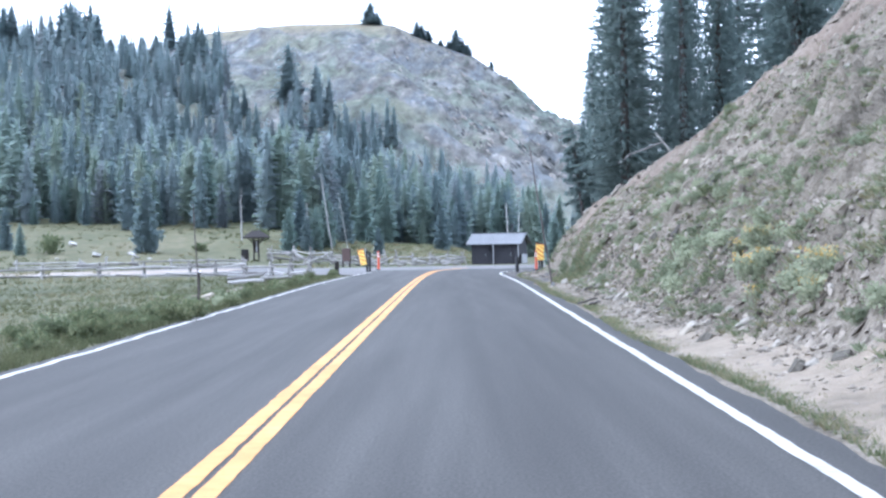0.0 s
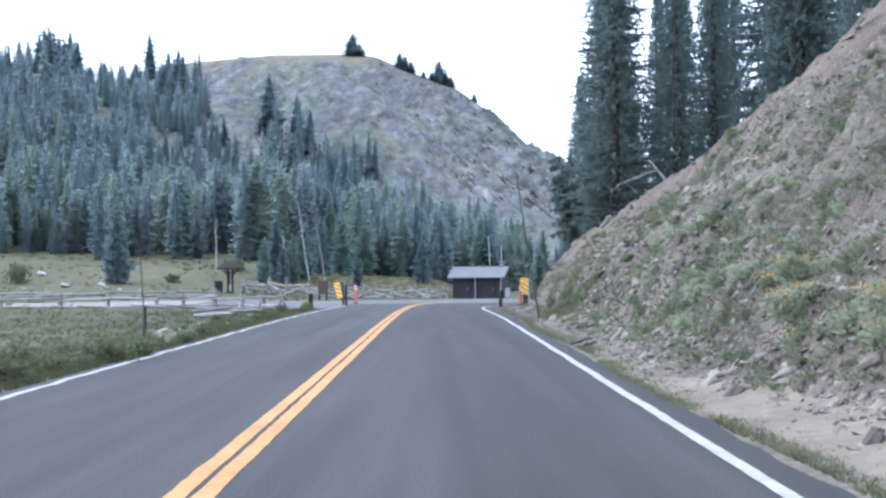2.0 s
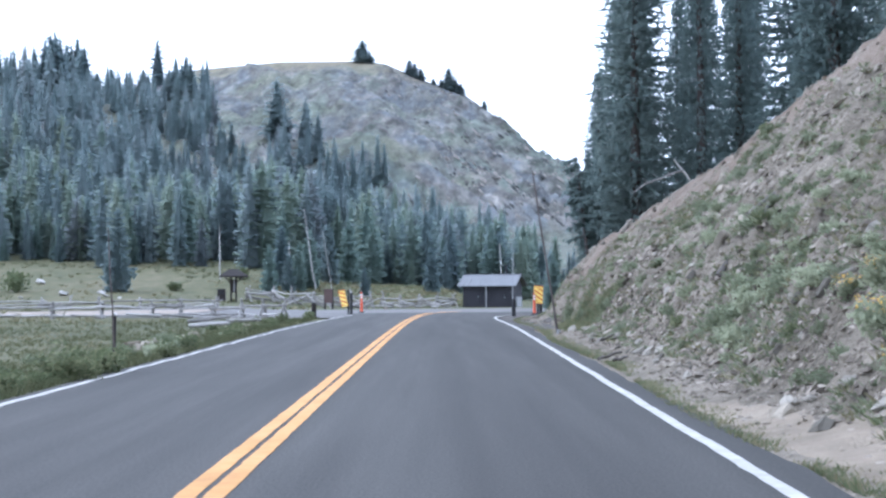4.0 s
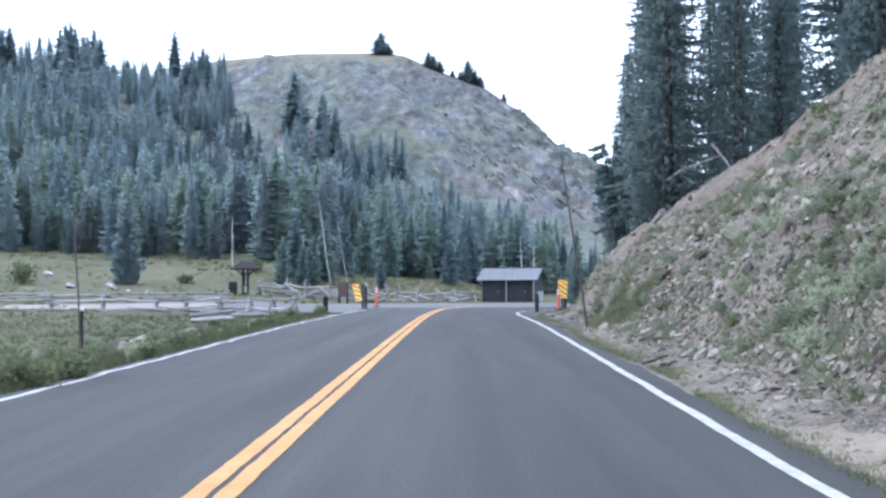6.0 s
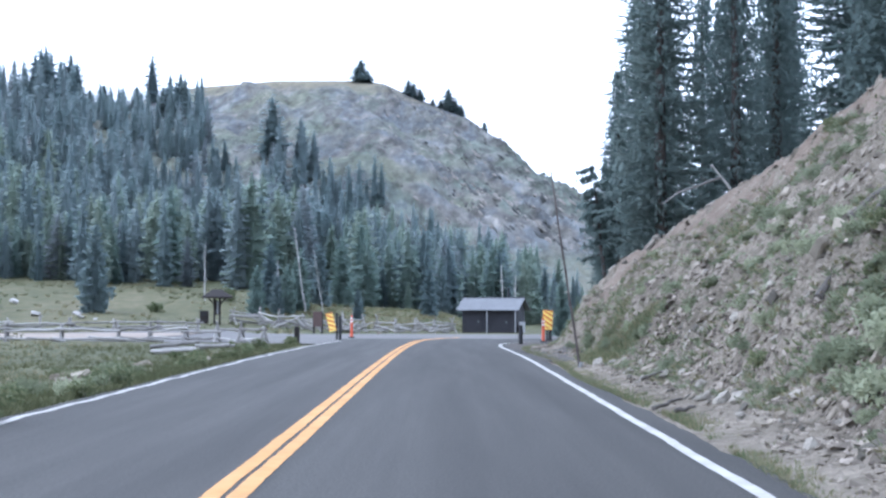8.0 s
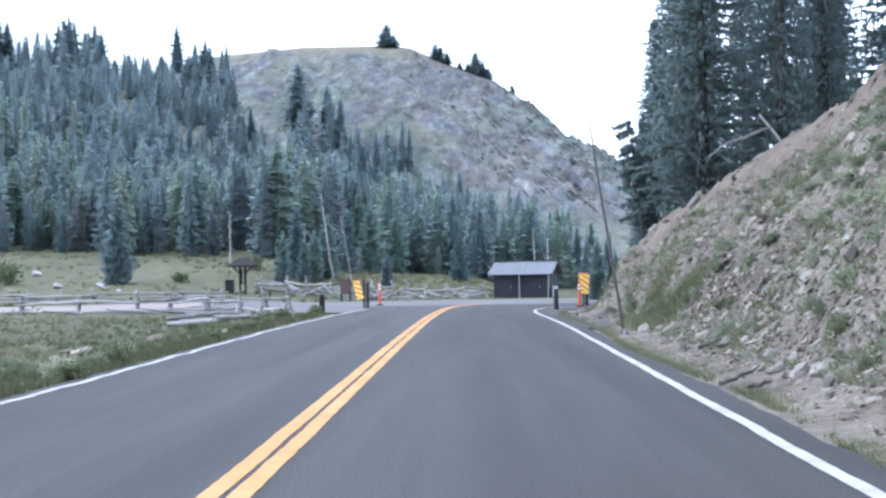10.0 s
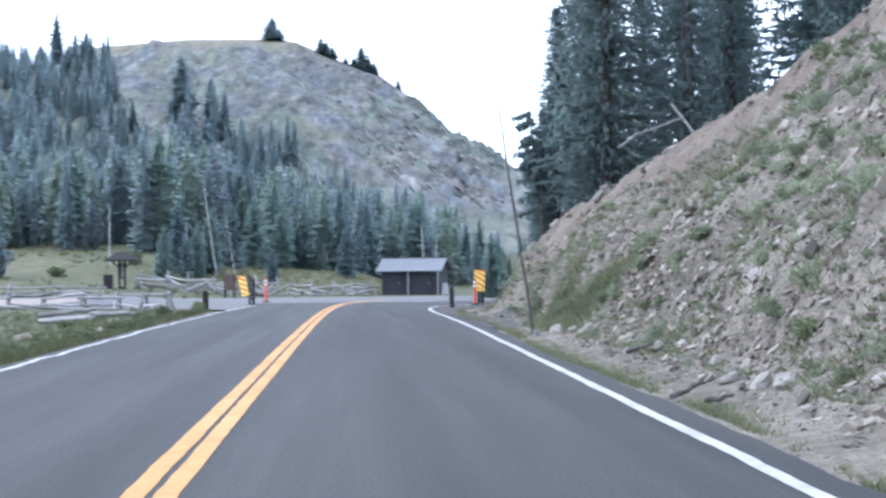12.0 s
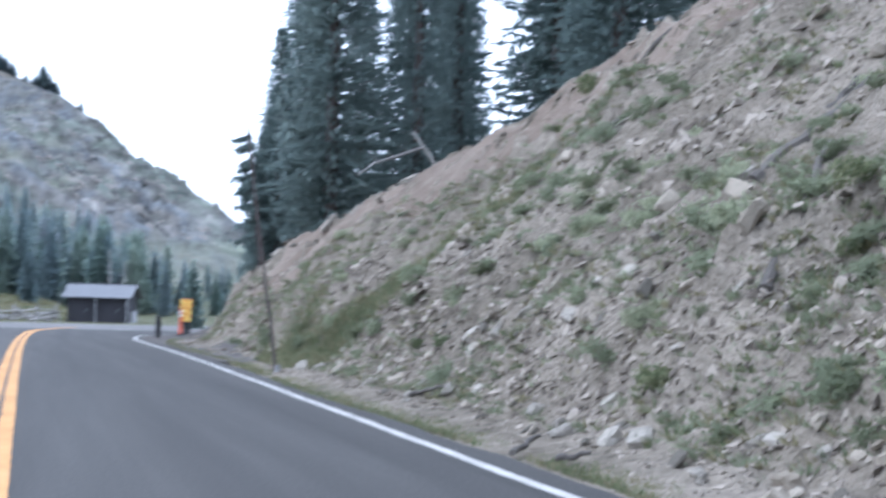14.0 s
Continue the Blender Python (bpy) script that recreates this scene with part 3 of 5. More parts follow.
def slope_sheet():
    ys = [-420, -280, -180, -110, -70, -50] + [-40 + 1.0 * k for k in range(36)] + [-4 + 0.09 * k for k in range(int(64 / 0.09))] + [60 + 0.5 * k for k in range(50)]
    ss = [-0.5, -0.15] + [0.07 * k for k in range(143)] + [10.0 + 0.35 * k for k in range(20)] + [17, 19, 22, 26, 31, 38, 50]
    verts, faces = [], []
    for y in ys:
        for s in ss:
            x = toe(y) + s
            z = slope_point(x, y)
            if s < 0:
                z = -0.05 if s < -0.3 else -0.012
            if y > 76:
                z = z * smooth(84.5, 76, y) - 0.3 * smooth(76, 84, y)
            verts.append((x, y, z))
    w = len(ss)
    for j in range(len(ys) - 1):
        for i in range(w - 1):
            a = j * w + i
            faces.append((a, a + 1, a + w + 1, a + w))
    return tagged(solid("rocky_slope", verts, faces, M_ROCKFACE, smooth=True, kind="structure"), "steep grey-brown scree slope of a road cut", "slope")


rocky_slope = slope_sheet()


def sand_bench():
    """The pale sandy shelf at the foot of the scree, ragged towards the rubble."""
    verts, faces = [], []
    ys = [-30 + 0.25 * k for k in range(192)]
    cols = 8
    for y in ys:
        reach = (0.82 + 0.35 * fbm(y * 0.7, 3.0, 0.0, 4)) * smooth(22, 7, y) + 0.02
        for k in range(cols + 1):
            s = -0.14 + 0.07 * fbm(y * 1.6, 8.0, 0.0, 3) + (reach + 0.2) * k / cols
            x = toe(y) + s
            edge = -0.03 if k in (0, cols) else 0.025 * smooth(18, 14, y) - 0.01
            verts.append((x, y, slope_point(x, y) + edge))
    w = cols + 1
    for j in range(len(ys) - 1):
        for i in range(cols):
            a = j * w + i
            faces.append((a, a + 1, a + w + 1, a + w))
    tagged(solid("sand_bench", verts, faces, M_TAN, smooth=True, kind="structure"), "pale sandy shelf at the foot of the scree", "ground")


sand_bench()


def earth_band():
    """Bare pinkish earth below the slope's crest."""
    verts, faces = [], []
    ys = [2 + 0.25 * k for k in range(232)]
    cols = 8
    for y in ys:
        top = lerp_table(CREST, y) / 0.95 + 0.5
        depth = (2.5 + 0.9 * fbm(y * 0.3, 5.0, 0.0, 4)) * smooth(62, 54, y)
        for k in range(cols + 1):
            s = top - 0.05 - depth * k / cols
            x = toe(y) + s
            verts.append((x, y, slope_point(x, y) + (-0.05 if k in (0, cols) else 0.05)))
    w = cols + 1
    for j in range(len(ys) - 1):
        for i in range(cols):
            a = j * w + i
            faces.append((a, a + w, a + w + 1, a + 1))
    tagged(solid("bare_earth", verts, faces, M_EARTH, smooth=True, kind="structure"), "bare pinkish brown earth below the slope crest", "ground")


M_EARTH = material("pinkish_earth", [(0.115, 0.088, 0.066), (0.175, 0.138, 0.106), (0.235, 0.190, 0.150)], 3.5, 0.95, 1.0, 16, bump_distance=0.08)
earth_band()


# ---------------------------------------------------------------- trees
def conifer(seed, height, radius, whorls, arms, detail, bare=0.06):
    """Vertices and faces of trunk and crown of one spruce."""
    rnd = random.Random(seed)
    tv, tf = [], []
    sides, rings = 7, 8
    for k in range(rings + 1):
        t = k / rings
        r = ((0.016 if detail > 2 else 0.010) * height) * (1 - t) ** 0.9 + 0.004
        cx, cy = 0.01 * height * math.sin(t * 3 + seed), 0.008 * height * math.cos(t * 2.3 + seed)
        for s in range(sides):
            q = 2 * math.pi * s / sides
            tv.append((cx * t + r * math.cos(q), cy * t + r * math.sin(q), t * height * 0.95 - 0.3 * (k == 0)))
    for k in range(rings):
        for s in range(sides):
            a, b = k * sides + s, k * sides + (s + 1) % sides
            tf.append((a, b, b + sides, a + sides))
    cv, cf = [], []
    near = detail >= 5
    for w in range(whorls):
        t = bare + (1 - bare) * (w + rnd.uniform(0, 0.9)) / whorls
        z0 = t * height
        reach = radius * ((1 - 0.97 * t) ** (0.75 if near else 0.60)) * (0.55 + 0.45 * min(1, t / 0.16)) + 0.03 * radius
        for a in range(arms if t < 0.9 else max(3, arms - 3)):
            ang = 2 * math.pi * (a + rnd.uniform(-0.4, 0.4)) / arms + w * 1.9
            ln = reach * (rnd.uniform(0.62, 1.08) if near else rnd.uniform(0.6, 1.15))
            if rnd.random() < 0.08:
                ln *= 0.4
            dx, dy = math.cos(ang), math.sin(ang)
            sag = rnd.uniform(0.05, 0.75) * (1 - 0.7 * t) if near else rnd.uniform(0.10, 0.38) * (1 - 0.75 * t)
            zz = z0 + rnd.uniform(-1.0, 1.0) * height / whorls * (4.0 if near else 1.0)

            def spine(q):
                return dx * ln * q, dy * ln * q, zz - ln * sag * q + 0.16 * ln * q * q * (1 if t < 0.85 else 1.8)
            for d in range(detail):
                q0 = 0.12 + 0.80 * d / detail
                q1 = q0 + 0.95 / detail
                wd = ln * 0.55 * (1 - 0.55 * q0) * rnd.uniform(0.5, 1.4) if not near else rnd.uniform(0.05, 0.15) * (1 - 0.4 * q0) * (1 - 0.45 * t)
                p0, p1 = spine(q0), spine(min(1.05, q1 + 0.05))
                for side in (-1, 1):
                    tip = spine(min(1.1, q0 + 0.75 / detail + 0.12))
                    k = len(cv)
                    dr = wd * (rnd.uniform(0.2, 1.5) if near else rnd.uniform(0.10, 0.55))
                    cv.append(p0)
                    cv.append(p1)
                    cv.append((tip[0] - dy * side * wd, tip[1] + dx * side * wd, tip[2] - dr))
                    cf.append((k, k + 1, k + 2))
                if detail > 2:
                    k = len(cv)
                    cv.append(p0)
                    cv.append(p1)
                    cv.append(((p0[0] + p1[0]) / 2, (p0[1] + p1[1]) / 2, p0[2] - wd * rnd.uniform(0.6, 1.9)))
                    cf.append((k, k + 1, k + 2))
    if near:
        for _ in range(5200):
            t = bare + (0.97 - bare) * rnd.random() ** 1.15
            reach = radius * ((1 - 0.97 * t) ** 0.75) * (0.55 + 0.45 * min(1, t / 0.16))
            r, ang = reach * 0.85 * rnd.random() ** 0.5, rnd.uniform(0, 6.283)
            x, y, z = r * math.cos(ang), r * math.sin(ang), t * height - 0.25 * r
            q, s = rnd.uniform(0, 6.283), rnd.uniform(0.03, 0.08)
            k = len(cv)
            cv += [(x - s * math.cos(q), y - s * math.sin(q), z), (x + s * math.cos(q), y + s * math.sin(q), z - rnd.uniform(-0.1, 0.1)), (x + rnd.uniform(-0.1, 0.1), y + rnd.uniform(-0.1, 0.1), z - rnd.uniform(0.08, 0.24))]
            cf.append((k, k + 1, k + 2))
    else:
        n = 9
        base = len(cv)
        for k, (t, r) in enumerate(((bare + 0.02, 0.42), (0.35, 0.36), (0.7, 0.17), (0.93, 0.05))):
            for s in range(n):
                q = 2 * math.pi * s / n + 0.3 * k
                rr = radius * r * (1 + 0.35 * (s % 2) + rnd.uniform(-0.15, 0.15))
                cv.append((rr * math.cos(q), rr * math.sin(q), t * height + rnd.uniform(-0.02, 0.02) * height))
        cv.append((0.01 * height * math.sin(3 + seed), 0.008 * height * math.cos(2.3 + seed), 1.01 * height))
        for k in range(3):
            for s in range(n):
                a, b = base + k * n + s, base + k * n + (s + 1) % n
                cf.append((a, b, b + n, a + n))
        for s in range(n):
            cf.append((base + 3 * n + s, base + 3 * n + (s + 1) % n, base + 4 * n))
    return tv, tf, cv, cf


def spruce(seed, height, radius, whorls, arms, detail, needles, bare=0.06):
    tree = new("spruce_tree")
    tv, tf, cv, cf = conifer(seed, height, radius, whorls, arms, detail, bare)
    solid("trunk", tv, tf, M_BARK, tree, "grey-brown bark", smooth=True)
    solid("crown", cv, cf, needles, tree)
    return tree


GROVE = [(6.9, 61, 15.5, 0), (7.0, 66.5, 14, 1), (12.8, 58, 17, 3), (12.2, 51.5, 16, 1), (15.5, 54, 17, 0), (14.0, 47, 15, 2),
         (17.2, 48.5, 17, 3), (15.8, 42, 15, 1), (19.4, 43.5, 16, 0), (17.8, 37, 14, 2), (8.3, 71, 13, 2), (16.2, 66, 16, 1), (19, 60, 16, 2),
         (8.4, 77, 9, 3), (10.0, 82, 10, 0), (19, 72, 13, 1), (7.6, 76.5, 7.6, 0), (5.85, 64.6, 8.0, 0), (5.5, 66.0, 5.2, 2), (6.0, 67.5, 6.0, 2), (6.7, 72.5, 7.4, 0), (9.3, 60.5, 14.5, 4), (10.2, 66.0, 15, 4), (11.3, 63.5, 15, 4), (12.2, 68.5, 15, 4), (14.2, 62.5, 15, 4), (23, 66, 15, 0), (23, 50, 17, 2), (10.4, 74, 14, 4), (13.6, 72, 15, 4)]


def plant_grove():
    kinds = [spruce(11 + k, 15.0, r, 92, 9, 22, M_NEEDLES, bare=0.03) for k, r in enumerate((2.5, 1.9, 2.1, 2.3))]
    kinds.append(spruce(19, 15.0, 1.6, 70, 5, 16, M_NEEDLES, bare=0.10))
    for k in kinds:
        tagged(k, "tall dark green spruce on the slope top", "tree", "spruces above the road cut")
    used = set()
    for n, (x, y, h, k) in enumerate(GROVE):
        z = slope_point(x, y) - 0.15 if y < 76 else 0.0
        m = Matrix.Translation((x, y, z)) @ Matrix.Rotation(n * 1.7, 4, "Z") @ Matrix.Scale(h / 15.0, 4)
        if k not in used:
            used.add(k)
            kinds[k].matrix_basis = m
        else:
            c = copy_thing(kinds[k], Matrix())
            c.matrix_basis = m


plant_grove()


def ragged_spruce():
    """A half-dead spruce that leans out at the grove's edge: a thin trunk with uneven tufted branches."""
    rnd = random.Random(404)
    tree = new("ragged_spruce")
    x0, y0 = 5.3, 64.0
    base = Vector((x0, y0, slope_point(x0, y0) - 0.2))
    tip = Vector((x0 - 0.45, y0, 6.55))
    part("trunk", log_bm(base, tip, 0.075, 0.015, 3, 7, 9, 0.35), M_BARK, tree, "grey-brown bark")
    tufts, tf = [], []
    for k in range(44):
        t = rnd.choice((rnd.uniform(0.22, 0.70), rnd.uniform(0.45, 0.99)))
        p = base.lerp(tip, t)
        ang = rnd.uniform(0, 6.283)
        ln = rnd.uniform(0.35, 0.85) * (1.15 - 0.5 * t)
        end = p + Vector((math.cos(ang) * ln, math.sin(ang) * ln, rnd.uniform(-0.25, 0.15)))
        part("branch", log_bm(p, end, 0.02, 0.006, 50 + k, 5, 2, 0.3), M_BARK, tree)
        for q in range(64):
            c = p.lerp(end, rnd.uniform(0.15, 1.05)) + Vector((rnd.gauss(0, 0.05), rnd.gauss(0, 0.05), rnd.gauss(0, 0.04)))
            a, w = rnd.uniform(0, 6.283), rnd.uniform(0.03, 0.09)
            i = len(tufts)
            tufts += [c + Vector((math.cos(a) * w, math.sin(a) * w, 0)), c - Vector((math.cos(a) * w, math.sin(a) * w, 0)), c + Vector((rnd.uniform(-0.12, 0.12), rnd.uniform(-0.12, 0.12), rnd.uniform(-0.22, 0.06)))]
            tf.append((i, i + 1, i + 2))
    solid("needles", tufts, tf, M_NEEDLES, tree, "sparse dark needles")
    tagged(tree, "ragged half-dead spruce leaning out beside the grove", "tree")


ragged_spruce()


def view_tree_line(x, y, z):
    """Woods' reach up the bare mountain, a slope ratio fitted to the start view."""
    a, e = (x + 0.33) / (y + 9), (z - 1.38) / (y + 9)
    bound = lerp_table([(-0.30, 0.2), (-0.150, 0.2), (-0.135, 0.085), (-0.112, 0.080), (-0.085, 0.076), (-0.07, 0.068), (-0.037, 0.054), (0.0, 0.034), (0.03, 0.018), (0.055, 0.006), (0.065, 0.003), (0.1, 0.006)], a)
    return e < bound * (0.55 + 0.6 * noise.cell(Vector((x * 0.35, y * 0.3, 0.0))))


# Single trees on mountain skyline and face: start-view pixel column, foot row, metres high.
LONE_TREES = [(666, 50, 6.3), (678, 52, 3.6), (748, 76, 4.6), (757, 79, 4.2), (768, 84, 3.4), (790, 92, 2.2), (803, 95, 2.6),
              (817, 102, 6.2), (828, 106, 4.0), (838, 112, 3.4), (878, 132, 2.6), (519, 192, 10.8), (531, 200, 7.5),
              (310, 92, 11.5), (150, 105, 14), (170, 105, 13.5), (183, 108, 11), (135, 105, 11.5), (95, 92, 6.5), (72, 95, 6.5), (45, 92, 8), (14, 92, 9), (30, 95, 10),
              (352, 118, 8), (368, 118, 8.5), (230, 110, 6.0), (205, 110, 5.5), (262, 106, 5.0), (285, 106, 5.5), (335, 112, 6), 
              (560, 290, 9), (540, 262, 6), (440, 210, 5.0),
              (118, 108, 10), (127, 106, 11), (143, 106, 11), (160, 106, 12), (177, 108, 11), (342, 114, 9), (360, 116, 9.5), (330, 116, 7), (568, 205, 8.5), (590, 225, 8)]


def plant_forest():
    rnd = random.Random(77)
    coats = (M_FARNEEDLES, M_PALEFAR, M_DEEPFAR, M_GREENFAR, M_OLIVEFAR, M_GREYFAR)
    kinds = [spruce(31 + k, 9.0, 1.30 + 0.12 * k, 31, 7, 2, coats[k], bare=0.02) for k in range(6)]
    for k, kind in enumerate(kinds):
        tagged(kind, ("slender blue-green spruce in the mountain forest", "green spruce in the mountain forest", "greying half-dead spruce in the forest")[max(0, k - 2) // 2 if k < 5 else 2], "tree", "forest spruces")
    far_crowns = [conifer(51 + k, 9.0, 1.30 + 0.12 * k, 23, 6, 2, 0.02)[2:] for k in range(6)]
    spots = []
    tries = 0
    while len(spots) < 1450 and tries < 70000:
        tries += 1
        y = rnd.uniform(128, 345)
        a = rnd.uniform(-0.30, 0.105)
        x = a * (y + 9) - 0.33
        z = land(x, y)
        if z < 2.6 + 1.1 * smooth(-9, -22, x) + 0.02 * max(0, x + 20) + 1.3 * fbm(x * 0.05, y * 0.04, 8.0, 3) and x < -8:
            continue
        if x >= -14 and y < 138:
            continue
        if not view_tree_line(x, y, z):
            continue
        if a > 0.048 and rnd.random() < 0.72:
            continue
        if any((x - p) ** 2 + (y - q) ** 2 < 3.0 for p, q, _, _ in spots[-250:]):
            continue
        spots.append((x, y, z, 0))
    for pixel_x, base, size in LONE_TREES:
        # Pixel column and row become a view ray, followed until it meets the land.
        a, e = (pixel_x - 809) / 2937, (443 - base) / 2937
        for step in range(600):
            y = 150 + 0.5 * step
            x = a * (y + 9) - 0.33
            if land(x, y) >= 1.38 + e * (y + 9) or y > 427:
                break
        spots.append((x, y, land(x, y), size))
    used = set()
    rest_v, rest_f, rest_m = [], [], []
    spots.sort(key=lambda p: p[1])
    for n, (x, y, z, size) in enumerate(spots):
        # Hazed blue coats take over from the green ones with distance.
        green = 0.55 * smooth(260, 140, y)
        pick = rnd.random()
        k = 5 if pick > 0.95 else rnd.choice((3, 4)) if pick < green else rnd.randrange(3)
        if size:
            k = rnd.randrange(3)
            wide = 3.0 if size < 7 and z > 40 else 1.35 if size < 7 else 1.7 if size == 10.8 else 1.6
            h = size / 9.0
        else:
            wide = rnd.uniform(0.85, 1.25)
            clump = min(1.0, 0.88 + 0.40 * fbm(x * 0.07, y * 0.05, 12.0, 2))
            # Height scaled by bearing from the start camera, to match its view.
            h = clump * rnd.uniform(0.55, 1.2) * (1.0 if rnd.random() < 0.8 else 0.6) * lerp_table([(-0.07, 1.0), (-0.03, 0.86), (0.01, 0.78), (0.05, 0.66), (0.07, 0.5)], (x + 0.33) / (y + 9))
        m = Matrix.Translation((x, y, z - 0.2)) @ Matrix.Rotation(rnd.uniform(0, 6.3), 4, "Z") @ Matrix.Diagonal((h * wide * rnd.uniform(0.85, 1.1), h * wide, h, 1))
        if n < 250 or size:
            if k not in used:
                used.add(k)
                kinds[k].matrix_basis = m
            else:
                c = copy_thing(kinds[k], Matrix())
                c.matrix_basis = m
        else:
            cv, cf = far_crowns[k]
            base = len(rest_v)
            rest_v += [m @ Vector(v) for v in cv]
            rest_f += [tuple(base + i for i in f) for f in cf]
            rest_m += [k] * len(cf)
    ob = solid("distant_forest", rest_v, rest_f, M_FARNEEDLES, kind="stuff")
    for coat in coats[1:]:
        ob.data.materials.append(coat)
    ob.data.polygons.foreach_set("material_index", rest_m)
    tagged(ob, "dense blue-green conifer forest climbing the mountainside", "forest")


plant_forest()


# ---------------------------------------------------------------- stones
def shard(bm, rnd):
    """An angular broken block about 1 m long: a skewed cube with some corners knocked off."""
    bmesh.ops.create_cube(bm, size=0.8)
    for v in bm.verts:
        v.co = Vector((v.co.x * rnd.uniform(0.6, 1.25), v.co.y * rnd.uniform(0.5, 1.05), v.co.z * rnd.uniform(0.35, 0.8)))


def stone_mesh(seed):
    rnd = random.Random(seed)
    bm = bmesh.new()
    shard(bm, rnd)
    bmesh.ops.bevel(bm, geom=bm.edges[:], offset=0.10, segments=1, affect="EDGES", profile=0.5)
    for v in bm.verts:
        v.co += Vector((rnd.uniform(-1, 1), rnd.uniform(-1, 1), rnd.uniform(-1, 1))) * 0.06
    me = bpy.data.meshes.new("stone")
    bm.to_mesh(me)
    bm.free()
    me.materials.append(M_STONE)
    return me


STONES = [stone_mesh(60 + k) for k in range(10)]
M_PALESTONE = material("pale_boulder_stone", [(0.185, 0.158, 0.122), (0.25, 0.218, 0.172), (0.33, 0.290, 0.232)], 4, 0.95, 0.4, 25, random_shift=0.3, spec=0.1)
M_WHITESTONE = material("white_boulder_stone", [(0.29, 0.272, 0.246), (0.39, 0.372, 0.345), (0.47, 0.452, 0.425)], 4, 0.95, 0.4, 25, random_shift=0.2, spec=0.1)
PALE = []
for q in STONES[:4]:
    pale_mesh = q.copy()
    pale_mesh.materials[0] = M_PALESTONE
    PALE.append(pale_mesh)


def stone(x, y, z, size, rnd, pale=False, parent=None, name="stone"):
    ob = new(name, rnd.choice(PALE if pale else STONES))
    ob.parent = parent
    lie = Matrix.Rotation(-0.72 if parent else 0.0, 4, "Y")
    turn = Euler((rnd.uniform(-0.35, 0.35), rnd.uniform(-0.35, 0.35), rnd.uniform(0, 6.28)))
    ob.matrix_basis = Matrix.Translation((x, y, z)) @ lie @ Matrix.LocRotScale((0, 0, 0), turn, (size * rnd.uniform(0.8, 1.4), size * rnd.uniform(0.7, 1.1), size * rnd.uniform(0.6, 1.0)))
    return ob


